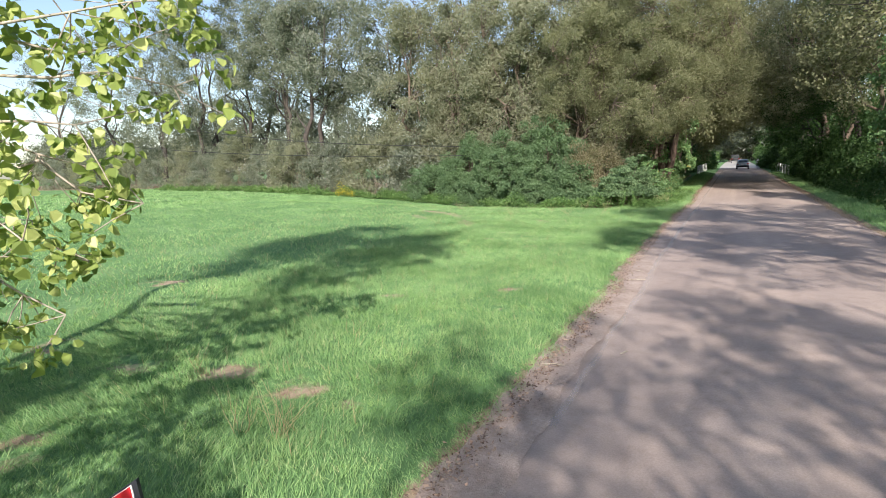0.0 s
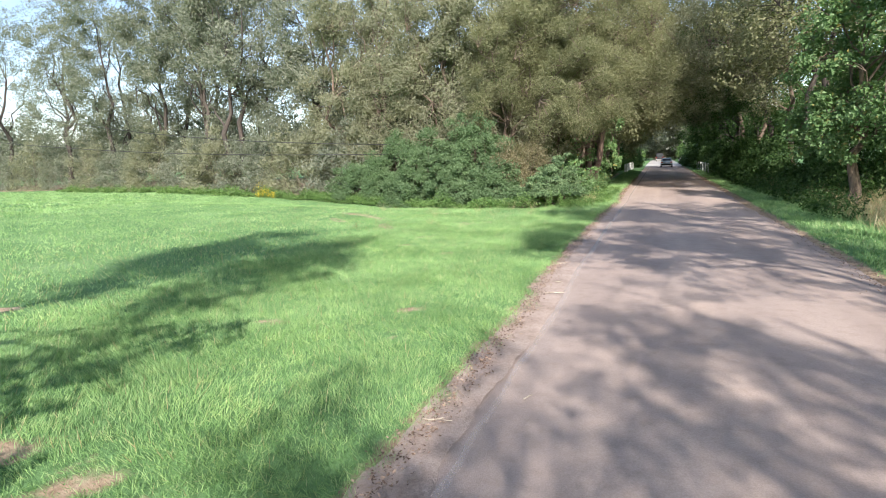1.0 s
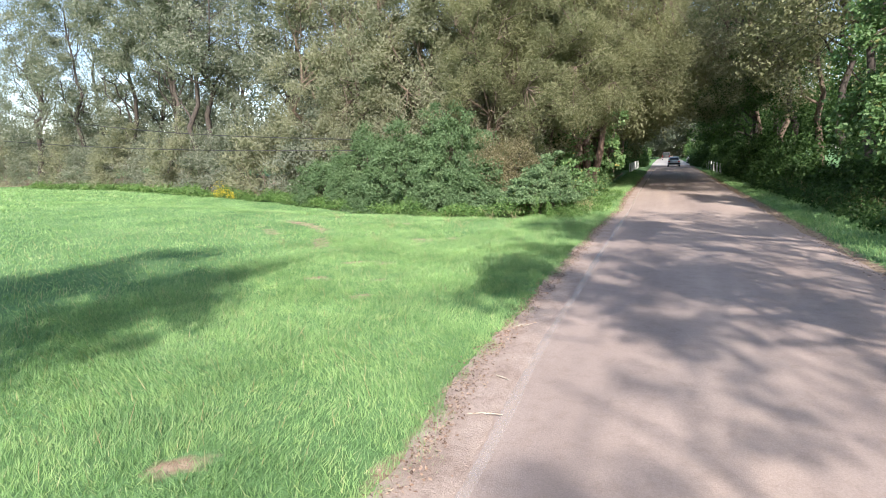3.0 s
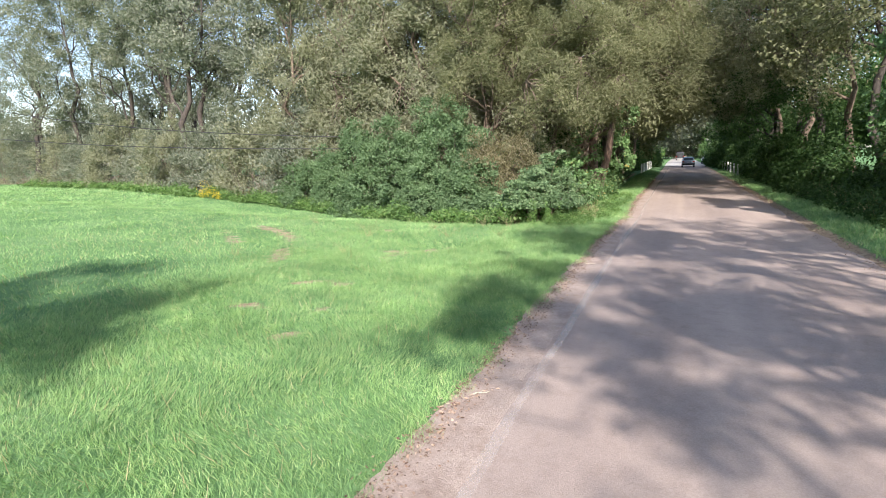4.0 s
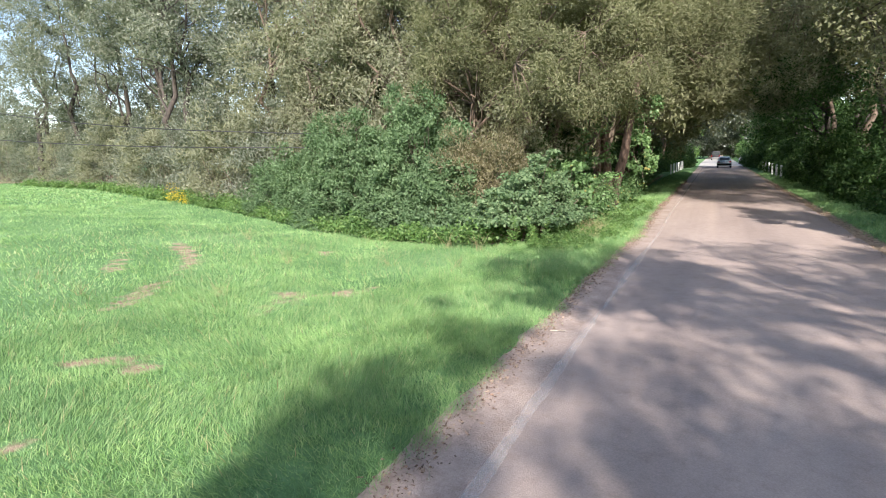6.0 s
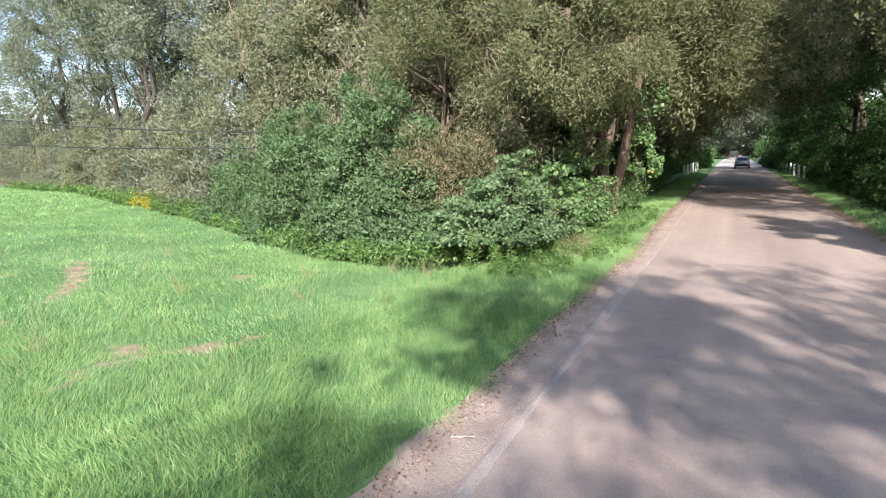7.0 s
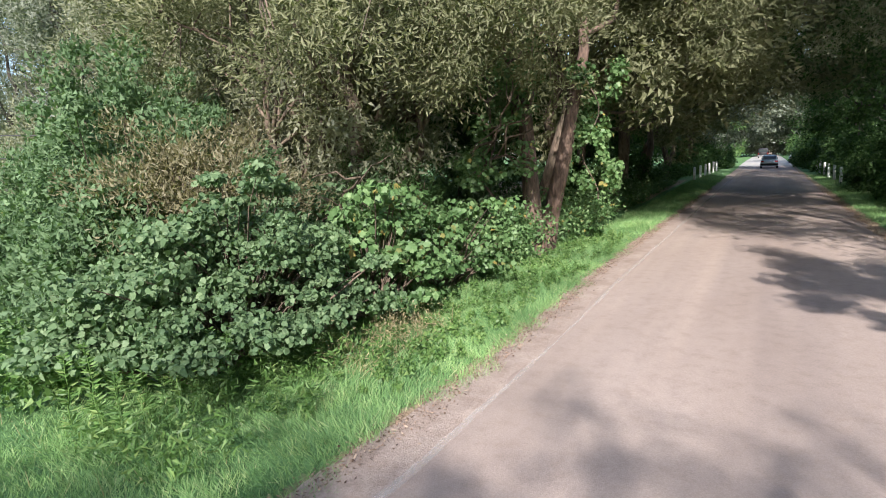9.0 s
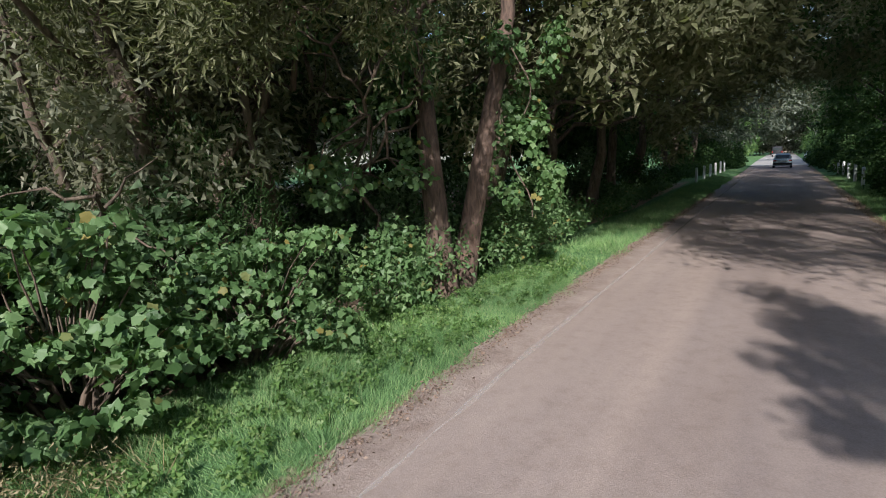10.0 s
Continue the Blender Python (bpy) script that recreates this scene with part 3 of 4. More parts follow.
# the crowns that meet over the road, x and y of the foot, how far the crown leans across, its spread and underside
ARCH = ((-3.9, 39.2, 3.4, 3.4, 5.2), (9.6, 41.5, -3.8, 4.3, 5.6), (-3.7, 48.0, 4.4, 4.0, 5.6), (9.4, 50.5, -4.0, 4.2, 5.4), (-3.8, 56.0, 4.2, 3.8, 5.0), (8.8, 58.0, -3.8, 4.0, 4.8), (-4.0, 77.0, 4.0, 3.6, 5.4), (8.6, 88.0, -3.6, 3.6, 5.0))
for i, (x, y, ox, s, b) in enumerate(ARCH):
    near = i < 4
    front = i < 2
    tree("willow_tree", x, y, zg(x, y), 14.0, (s, s * 0.9), b, 0.24, 145 + i, WILLOW if x > 0 else OLIVE, BARK, 230 if near else 120, (210 if front else 180) if near else 130, 0.8 if near else 1.0, (0.15, 0.036) if front else (0.19, 0.07) if near else (0.24, 0.09), 0.5, (0.3 * ox, 0), 8, 1, "willow leaning far over the road", "tree", "avenue trees", 0.55, True, 4 if front else 3, (0.7 * ox, 0), True, 0.04, (0, 0), 28, (0.26, 0.4))
for i in range(9):
    y = 33 + i * 6.6
    x = 9.4 + 0.6 * (i % 2) - (0.8 if i > 1 else 0)
    tree("roadside_tree", x, y, zg(x, y), (16 if i < 4 else 13) + (i % 3), (4.6, 4.2), 5.4 if i < 2 else 3.1, 0.25, 150 + i, OLIVE if i < 2 else MAPLE, BARK_DARK, 180 if i < 4 else 120, 125 if i < 4 else 100, 0.9, (0.15, 0.09) if i < 4 else (0.2, 0.12), 0.3, (-0.8, 0), 8, 1, "dark leafy tree leaning over the road", "tree", "avenue trees", 0.5, True, 3, (-1.0, 0), False, 0.04)
# the verge maple's brighter leaf colour stands in for sunlight blocked by its neighbours
tree("maple_tree", 8.4, 25.8, zg(8.4, 25.8), 8.0, (2.9, 2.9), 1.4, 0.22, 171, VINE, BARK, 190, 120, 0.55, (0.13, 0.11), 0.3, (0, 0), 11, 1, "leafy tree on the grass verge, its sunlight put into brighter green leaves", "tree", "", 0.4, True, 4, (0.4, 0), False)
# trees beside the start of the road, whose shadows fall across it
SHADE = ((7.6, -6.8, 9.6, 2.5, 5.0, 90, -2.6), (8.2, 3.6, 11, 2.9, 7.2, 140, -2.5), (8.8, 8.4, 11, 2.7, 5.5, 80, -1.7), (9.2, 11.0, 11.4, 3.0, 6.2, 115, -4.5), (11.2, 1.0, 13, 3.6, 5, 62, -1.2), (12.2, 9.0, 13, 3.6, 4, 60, 0), (8.9, 5.4, 10, 2.6, 4, 56, 0), (8.0, -3.4, 11, 2.8, 4, 90, -0.5), (12.2, 14.5, 11.5, 3.4, 2.6, 130, 0), (12.6, 20.5, 11, 3.2, 2.2, 130, 0), (12.4, 28.0, 10.5, 3.2, 2.5, 150, -0.4), (9.6, 12.9, 11.5, 2.3, 5.5, 62, -0.7))
for i, (x, y, h, s, b, p, ox) in enumerate(SHADE):
    tree("maple_tree", x, y, zg(x, y), h, (s, s), b, 0.3, 180 + i, MAPLE, BARK, 130, int(p * 0.42), 0.55, (0.145, 0.11), 0.3, (0, 0), 12, 1, "roadside tree with an open crown", "tree", "trees beside the road", 0.2, True, 3, (ox, 0), False)
poplar = tree("poplar_tree", -5.9, 0.6, zg(-5.9, 0.6), 10.5, (3.6, 3.0), 4.4, 0.15, 190, YOUNG, DEAD_WOOD, 340, 80, 0.55, (0.1, 0.085), 0.5, (0, 0), 14, 1, "young poplar with light yellow-green leaves", "tree", "", 0.2, True, 4, (1.6, 0.6), False, 0.05, (1.2, 0.8))


def low_boughs(root):
    """Long thin boughs that hang from the poplar towards the road."""
    rng = np.random.default_rng(195)
    wood, vs, fs, k = Tubes(), [], [], 0
    for z0, end in ((3.0, (2.9, 0.7, 3.3)), (2.6, (2.8, 0.3, 2.7)), (2.4, (2.7, 0.8, 2.1)), (3.4, (3.2, 0.8, 3.8)), (2.2, (2.3, 0.6, 1.6)), (3.2, (2.6, -0.2, 3.0)), (2.6, (2.5, 0.0, 1.9)), (3.0, (3.1, 0.9, 3.0)), (2.8, (2.4, 0.6, 2.4)), (2.2, (2.1, 0.4, 1.2)), (3.1, (3.3, 0.5, 3.5)), (2.4, (2.2, -0.1, 1.5))):
        line = bent(rng, (0.05, 0, z0), (end[0] + 0.35, end[1] + 0.5, end[2]), 8, 0.05, 0.06)
        wood.add(line, np.linspace(0.028, 0.006, 8), 5)
        for p in line[4:]:
            for j in range(3):
                q = p + rng.normal(0, 0.26, 3) - np.array([0, 0, 0.08])
                wood.add(bent(rng, p, q, 3, 0, 0.1), (0.006, 0.005, 0.003), 4)
                v, f = clumps(rng, np.array([q]), 0.2, 12, 0.8, 0.095, 0.085, 0.7, 6)
                vs.append(v)
                fs.append(f + k)
                k += len(v)
    wood.part("low_bough", DEAD_WOOD, root)
    part_np("bough_leaves", np.concatenate(vs), np.concatenate(fs), YOUNG, root)


low_boughs(poplar)
# unseen sapling, added only to throw shade on the nearest meadow grass
tree("poplar_tree", -2.6, -2.1, 0, 3.6, (2.4, 1.7), 0.3, 0.05, 191, YOUNG, DEAD_WOOD, 150, 115, 0.45, (0.1, 0.085), 0.5, (0, 0), 9, 1, "small poplar sapling added out of view to shade the near grass", "tree", "", 0.25, True, 4, (0, 0), False)
# far end of the road
for i, (x, y) in enumerate(((-9, 118), (-6, 150), (11, 120), (14, 150), (-14, 175), (2, 215), (-8, 220), (12, 222), (-20, 140), (24, 170))):
    tree("far_tree", x, y, 0, 13, (6, 6), 1.5, 0.3, 200 + i, WEED if i % 2 else WILLOW_FAR, BARK, 80, 60, 1.6, (0.6, 0.3), 0.2, (0, 0), 6, 1, "distant sunlit tree beyond the road", "tree", "far trees", 0.4, False, 3, (0, 0), False)


def far_woods(name, x0, x1, y0, y1, h, n, seed, mat, label):
    """A thick belt of woodland that closes the view behind the nearer trees."""
    rng = np.random.default_rng(seed)
    x, y = rng.uniform(x0, x1, n), rng.uniform(y0, y1, n)
    top = h * (0.75 + 0.25 * np.sin(0.31 * x + 0.2 * y + seed) * np.sin(0.17 * x - 0.23 * y))
    c = np.stack([x, y, rng.uniform(0.3, 1, n) ** 0.8 * top], -1)
    v, f = clumps(rng, c, rng.uniform(0.8, 1.8, n), 32, 0.2, 0.54 + 0.3 * (y0 > 150), 0.24 + 0.2 * (y0 > 150), 0.9, 3)
    return tagged(part_np(name, v, f, mat), label, "woodland", "", "stuff")


far_woods("far_woods", -130, -10, 58, 66, 12.0, 1500, 221, WILLOW_FAR, "grey-green woodland behind the willows")
far_woods("far_woods", -125, -18, 55, 60, 9.0, 800, 224, WILLOW_FAR, "grey-green woodland behind the willows")
far_woods("far_woods", -14, 18, 176, 184, 24.0, 700, 231, WILLOW_FAR, "hazy grey-brown trees that close the far road")
far_woods("far_woods", -16, 20, 185, 190, 11.0, 420, 233, WILLOW_FAR, "hazy grey-brown scrub that closes the far road")
far_woods("far_woods", -16, 20, 190, 192, 4.5, 260, 234, WILLOW_FAR, "low hazy scrub at the end of the far road")
far_woods("far_woods", -6.5, -2.4, 101, 112, 8.5, 130, 235, MAPLE, "dark bushes where the avenue ends")
far_woods("far_woods", 6.4, 11, 101, 112, 8.5, 130, 236, MAPLE, "dark bushes where the avenue ends")
far_woods("far_woods", -22, 28, 193, 203, 32.0, 900, 225, GREEN, "hazy grey-green woodland at the end of the road")
far_woods("far_woods", -10, -2.6, 104, 184, 6.5, 330, 226, GREEN, "sunlit bushes along the far road")
far_woods("far_woods", 6.6, 13, 104, 184, 6.5, 330, 227, GREEN, "sunlit bushes along the far road")
far_woods("far_woods", -12, -6.5, 44, 100, 8.0, 500, 222, MAPLE, "dark woodland beside the avenue")
far_woods("far_woods", -20, -8, 37, 44, 13.0, 420, 228, MAPLE, "dark tangled woodland behind the thicket")
far_woods("far_woods", -26, -5.5, 58, 66, 12.0, 380, 232, MAPLE, "dark woodland behind the roadside willows")
far_woods("far_woods", -16, -5.5, 45, 57, 17.0, 330, 230, GREEN, "green woodland behind the roadside willows")
far_woods("far_woods", 12.5, 19, 22, 105, 9.0, 950, 223, MAPLE, "dark woodland beside the avenue")
far_woods("far_woods", 18, 27, 12, 105, 19.0, 900, 229, GREEN, "tall green woodland behind the avenue")

# ---- shrubs ----
ELDER = ((-16.4, 32.4, 2.6, 1.9, 3.0), (-13.4, 31.2, 2.7, 2.2, 4.1), (-10.3, 30.1, 2.7, 2.3, 4.7), (-7.5, 28.9, 2.5, 2.2, 4.7), (-8.9, 28.2, 1.5, 1.2, 2.7), (-6.0, 27.5, 1.4, 1.3, 2.4), (-12.1, 29.8, 1.6, 1.2, 2.5))
for i, (x, y, sx, sy, h) in enumerate(ELDER):
    bush("elder_shrub", x, y, zg(x, y), (sx, sy), h, 301 + 11 * i, SHRUB, 300 if h > 3 else 150, 215, 0.42, (0.1, 0.063), "large dark green leafy shrub at the corner of the meadow" if h > 3 else "low dark green shrub at the edge of the meadow", "corner shrubs", 0.2, 14, corners=3, feathery=True)
bush("willow_shrub", -5.2, 28.2, zg(-5.2, 28.2), (1.7, 1.4), 3.5, 304, BROWN_WILLOW, 170, 260, 0.45, (0.1, 0.028), "thin brownish willow bush between the shrubs", "corner shrubs", 0.4, 16, corners=3, feathery=True)
bush("viburnum_shrub", -3.3, 27.2, zg(-3.3, 27.2), (1.6, 2.0), 2.4, 305, PALE_SHRUB, 240, 115, 0.3, (0.076, 0.06), "low pale-green broad-leaved shrub beside the road", "corner shrubs", 0.2, 16, low=0.75, corners=6, flat=0.45)
bush("maple_shrub", -2.9, 29.5, zg(-2.9, 29.5), (1.05, 1.2), 2.35, 306, VINE, 70, 48, 0.38, (0.115, 0.1), "bright green broad-leaved shrub beside the road", "corner shrubs", 0.2, 14, low=0.4, corners=10, flat=0.4)
bush("maple_shrub", -2.9, 31.6, zg(-2.9, 31.6), (1.2, 1.1), 2.0, 307, VINE, 95, 44, 0.34, (0.1, 0.085), "bright green broad-leaved shrub beside the road", "corner shrubs", 0.2, 16, low=0.5, corners=10, flat=0.4)
bush("maple_shrub", -2.75, 34.1, zg(-2.75, 34.1), (0.6, 0.8), 1.3, 308, VINE, 45, 46, 0.3, (0.09, 0.075), "low green shrub in front of the tree trunks", "corner shrubs", 0.2, 10, corners=10, flat=0.45)
# this willow bush takes the dark green leaf as painted-in shade
bush("willow_shrub", -4.7, 32.5, zg(-4.7, 32.5), (1.3, 1.3), 3.6, 310, MAPLE, 130, 200, 0.45, (0.09, 0.022), "willow bush under the roadside willows, its shade put into dark leaves", "corner shrubs", 0.4, 14, corners=3, feathery=True)
tree("maple_tree", -3.4, 34.3, zg(-3.4, 34.3), 5.2, (1.3, 1.3), 2.0, 0.05, 311, VINE, BARK, 60, 42, 0.36, (0.11, 0.095), 0.4, (0.2, -0.1), 7, 1, "young maple with broad green leaves between the trunks", "tree", "", 0.2, True, 10, (0.2, -0.2), False)
THICKET = ((-5.2, 31.2, 1.6, 2.4), (-7.6, 34.0, 2.0, 3.0), (-5.4, 36.6, 1.8, 2.6), (-9.6, 37.4, 2.2, 3.2), (-4.2, 39.4, 1.3, 2.2), (-7.2, 40.4, 2.2, 3.4), (-12.6, 38.6, 2.4, 3.0), (-4.6, 44.0, 1.4, 2.4), (-4.3, 49.0, 1.5, 2.6), (-4.6, 55.0, 1.6, 2.8), (-8.4, 46.0, 2.6, 4.0), (-10.5, 33.4, 2.0, 2.6))
for i, (x, y, s, h) in enumerate(THICKET):
    bush("thicket_shrub", x, y, zg(x, y), (s, s), h, 320 + i, MAPLE if i % 2 else SHRUB, 70, 85, 0.5, (0.15, 0.09), "dark tangled shrub in the roadside thicket", "thicket shrubs", 0.2, 14, corners=3)
for i in range(10):
    y = 30.5 + i * 5.0
    x = 9.6 if i < 2 else 7.9
    bush("thicket_shrub", x, y, zg(x, y), (1.5, 2.4), 2.6 + 0.5 * (i % 3), 340 + i, MAPLE, 60, 100, 0.6, (0.17, 0.11), "dark leafy shrub under the avenue trees", "thicket shrubs", 0.2, 8, corners=3)
for i in range(6):
    y = 78 + i * 4.5
    for x in (-4.4 + 0.35 * i, 8.2 - 0.35 * i):
        bush("thicket_shrub", x, y, 0, (1.5, 2.4), 3.6 + 0.8 * (i % 2), 360 + i, MAPLE, 60, 90, 0.6, (0.25, 0.15), "dark leafy shrub under the avenue trees", "thicket shrubs", 0.2, 6, corners=3)


def climbing_vine(x, y, z0, z1, seed):
    rng = np.random.default_rng(seed)
    root = tagged(new("climbing_vine"), "bright green leafy vine climbing a tree trunk", "vine")
    root.location = (x, y, z0)
    n = 46
    zz = rng.uniform(0, z1 - z0, n)
    a = rng.uniform(0, 6.28, n)
    r = 0.28 + 0.3 * np.sin(zz * 1.3 + 1) ** 2
    c = np.stack([np.cos(a) * r + 0.04 * zz, np.sin(a) * r, zz], -1)
    v, f = clumps(rng, c, 0.26, 42, 0.7, 0.11, 0.1, 0.9, 10)
    part_np("leaves", v, f, VINE, root)
    t = Tubes()
    s = np.linspace(0, 1, 14)
    t.add(np.stack([0.2 * np.cos(9 * s), 0.2 * np.sin(9 * s), s * (z1 - z0) - 0.3], -1), np.full(14, 0.015), 5)
    t.part("stem", BARK, root)


climbing_vine(-1.45, 36.5, 1.6, 4.6, 371)


# ---- grass and weeds ----
def blades(name, x0, x1, y0, y1, n, length, width, mat, seed, label, keep=None, lay=0.6, category="grass", soft=0.02, hard=True, fade=1.0):
    rng = np.random.default_rng(seed)
    x, y = rng.uniform(x0, x1, n), rng.uniform(y0, y1, n)
    tuft = np.sin(2.1 * x + 1.3 * y) * np.sin(1.7 * y - 0.8 * x) * 0.25 + np.sin(7 * x + 3 * y) * np.sin(6 * y - 4 * x) * 0.2 + 0.8
    ok = rng.random(n) < fade * smooth(x0 - 0.01, x0 + soft, x) * smooth(x1 + 0.01, x1 - min(soft, 0.05 if hard else soft), x) * smooth(y0 - 0.01, y0 + soft, y) * smooth(y1 + 0.01, y1 - soft, y)
    ok &= rng.random(n) > 0.9 * np.clip(bare_at(x, y) * 1.15, 0, 1) ** 1.6
    if keep is not None:
        ok &= keep(x, y)
    x, y, tuft = x[ok], y[ok], tuft[ok]
    k = len(x)
    ln = rng.uniform(length[0], length[1], k) * tuft
    rag = 0.16 * np.sin(2.3 * y) * np.sin(0.71 * y + 1) + 0.08 * np.sin(7.1 * y + 2)
    x = x + (rag + drift(y) + 0.06) * smooth(-1.6, -0.6, x) * (x < 0)
    comb = np.sin(1.9 * x + 2 * np.sin(1.3 * y)) * 0.35
    comb_y = np.sin(1.7 * y + 1.7 * np.sin(1.1 * x)) * 0.45
    way = np.stack([rng.normal(0, lay, k) + comb, rng.normal(0, lay, k) + comb_y, np.ones(k)], -1)
    p = np.stack([x, y, height_at(x, y)], -1) + unit(way) * (ln * 0.46)[:, None]
    v, f = leaves(p, way, ln, width, rng, 0.2, 3)
    return tagged(part_np(name, v, f, mat), label, category, "", "stuff")


def in_field(x, y):
    return y < hedge_y(x) + 1.0


blades("grass", -9, -0.6, -3, 21, 520000, (0.05, 0.165), 0.0058, GRASS, 401, "bright green meadow grass beside the road", in_field, soft=3.0)
blades("grass", -11, -0.6, 17, 42, 150000, (0.07, 0.19), 0.008, GRASS, 408, "bright green meadow grass beside the road", in_field, soft=3.0)
blades("grass", -4.2, -0.38, 15, 38, 170000, (0.07, 0.24), 0.006, GRASS, 412, "green grass on the road verge", lambda x, y: in_field(x, y) & (x < -0.58), soft=1.5)
blades("grass", -32, -5, 2, 38, 170000, (0.06, 0.15), 0.0155, GRASS, 402, "bright green meadow grass", in_field, soft=4.0, hard=False)
blades("grass", -80, -24, 12, 48, 70000, (0.1, 0.2), 0.05, GRASS, 403, "bright green meadow grass", in_field, soft=5.0, hard=False)
blades("grass", -34, -0.7, -24, -2, 12000, (0.14, 0.26), 0.04, GRASS, 410, "bright green meadow grass", in_field, soft=3.0)
blades("grass", 5.2, 30, -24, 28, 25000, (0.14, 0.26), 0.04, GRASS, 411, "green grass beyond the road", lambda x, y: x > 5.2)
blades("grass", 5.15, 8.5, 8, 75, 80000, (0.1, 0.26), 0.016, GRASS, 404, "green grass verge beside the road")
blades("grass", -2.2, -0.6, 40, 75, 30000, (0.12, 0.3), 0.018, GRASS, 405, "green grass verge beside the road")
blades("dry_grass", 6.9, 12.5, 16, 50, 16000, (0.4, 0.95), 0.014, STRAW, 406, "tall dry straw-coloured grass under the trees", None, 0.3)
blades("dry_grass", -2.3, -1.35, 27.3, 29.6, 420, (0.2, 0.6), 0.008, STRAW, 407, "dry straw-coloured grass at the road bank", None, 0.55)


blades("dry_grass", -16, -1.2, 2, 26, 4200, (0.14, 0.36), 0.007, STRAW, 409, "sparse dry grass stalks in the meadow", in_field, 0.3)


def fallen_branch():
    """A dead bleached bough that leans out of the thicket."""
    rng = np.random.default_rng(441)
    root = tagged(new("fallen_branch"), "bleached dead branch lying in the thicket", "branch")
    root.location = (-6.8, 31.6, zg(-6.8, 31.6))
    t = Tubes()
    line = bent(rng, (0, 0, -0.05), (3.0, -1.2, 2.5), 9, 0.12, 0.06)
    t.add(line, np.linspace(0.08, 0.02, 9), 7)
    for i in range(9):
        p = line[3 + i % 6]
        t.add(bent(rng, p, p + rng.normal(0, 0.5, 3) + np.array([0.4, -0.3, 0.15]), 5, 0.03, 0.12), np.linspace(0.025, 0.006, 5), 5)
    t.part("bough", BARK, root)


fallen_branch()


def along_hedge(name, x0, x1, n, mat, seed, label, size, h, depth=(0.0, 1.2), category="weeds"):
    rng = np.random.default_rng(seed)
    x = rng.uniform(x0, x1, n)
    y = hedge_y(x) + rng.uniform(depth[0], depth[1], n)
    hh = h * (0.6 + 0.4 * np.sin(1.9 * x) * np.sin(0.7 * x + 1)) * rng.uniform(0.5, 1.1, n)
    c = np.stack([x, y, height_at(x, y) + hh * 0.6], -1)
    v, f = clumps(rng, c, 0.5 * hh, 42, 0.1, size[0], size[1], 1.0, 3)
    return tagged(part_np(name, v, f, mat), label, category, "", "stuff")


along_hedge("undergrowth", -27, -3.2, 1000, WEED, 411, "leafy green weeds along the meadow edge", (0.1, 0.05), 0.9, (-0.3, 0.9))
along_hedge("undergrowth", -66, -27, 420, WEED, 412, "leafy green weeds along the far meadow edge", (0.15, 0.075), 1.0, (-0.9, 0.3))
along_hedge("goldenrod", -25.8, -24.0, 16, FLOWER, 413, "yellow goldenrod in flower at the meadow edge", (0.075, 0.045), 1.15, (-0.8, 0.0), "flowers")


def roadside_weeds(name, x0, x1, y0, y1, n, mat, seed, label, size, h):
    rng = np.random.default_rng(seed)
    x, y = rng.uniform(x0, x1, n), rng.uniform(y0, y1, n)
    hh = h * rng.uniform(0.5, 1.2, n)
    c = np.stack([x, y, height_at(x, y) + hh * 0.6], -1)
    v, f = clumps(rng, c, 0.5 * hh, 36, 0.1, size[0], size[1], 1.0, 3)
    return tagged(part_np(name, v, f, mat), label, "weeds", "", "stuff")


roadside_weeds("undergrowth", -4.4, -2.5, 42, 60, 260, VINE, 421, "dark leafy undergrowth beneath the roadside trees", (0.12, 0.07), 0.8)
roadside_weeds("undergrowth", -3.4, -2.0, 33.6, 42, 230, VINE, 424, "leafy weeds round the feet of the roadside trees", (0.1, 0.06), 1.3)
roadside_weeds("dry_weeds", -2.15, -1.45, 27.4, 29.2, 26, STRAW, 427, "dry brown seed heads in the bank", (0.05, 0.012), 0.55)
roadside_weeds("undergrowth", -2.6, -1.3, 24.9, 28.0, 60, WEED, 428, "ferny green weeds below the shrub", (0.09, 0.022), 0.45)
roadside_weeds("undergrowth", -2.5, -0.75, 27, 39, 420, WEED, 426, "low leafy weeds in the verge grass", (0.05, 0.035), 0.2)
roadside_weeds("undergrowth", 6.3, 7.6, 20, 52, 330, MAPLE, 425, "dark green weeds along the grass verge", (0.12, 0.06), 0.75)
roadside_weeds("undergrowth", 7.2, 10, 26, 90, 420, MAPLE, 422, "dark leafy undergrowth beneath the roadside trees", (0.14, 0.09), 1.2)
roadside_weeds("undergrowth", -4.5, -2.9, 60, 98, 200, MAPLE, 423, "dark leafy undergrowth beneath the roadside trees", (0.16, 0.1), 1.5)


def litter(name, xs, y0, y1, n, seed, label):
    rng = np.random.default_rng(seed)
    y = rng.uniform(y0, y1, n)
    x = rng.normal(xs[0], xs[1], n) + drift(y) * (xs[0] < 0)
    p = np.stack([x, y, height_at(x, y) * 0 + 0.03 + rng.uniform(0, 0.012, n)], -1)
    way = np.stack([rng.normal(size=n), rng.normal(size=n), rng.normal(0, 0.25, n)], -1)
    v, f = leaves(p, way, rng.uniform(0.018, 0.05, n), rng.uniform(0.01, 0.026, n), rng, 0.1)
    return tagged(part_np(name, v, f, LITTER), label, "leaf litter", "", "stuff")


litter("leaf_litter", (-0.56, 0.1), -1, 60, 15000, 431, "dry brown fallen leaves along the road edge")
litter("leaf_litter", (5.05, 0.16), 8, 60, 5000, 432, "dry brown fallen leaves along the road edge")

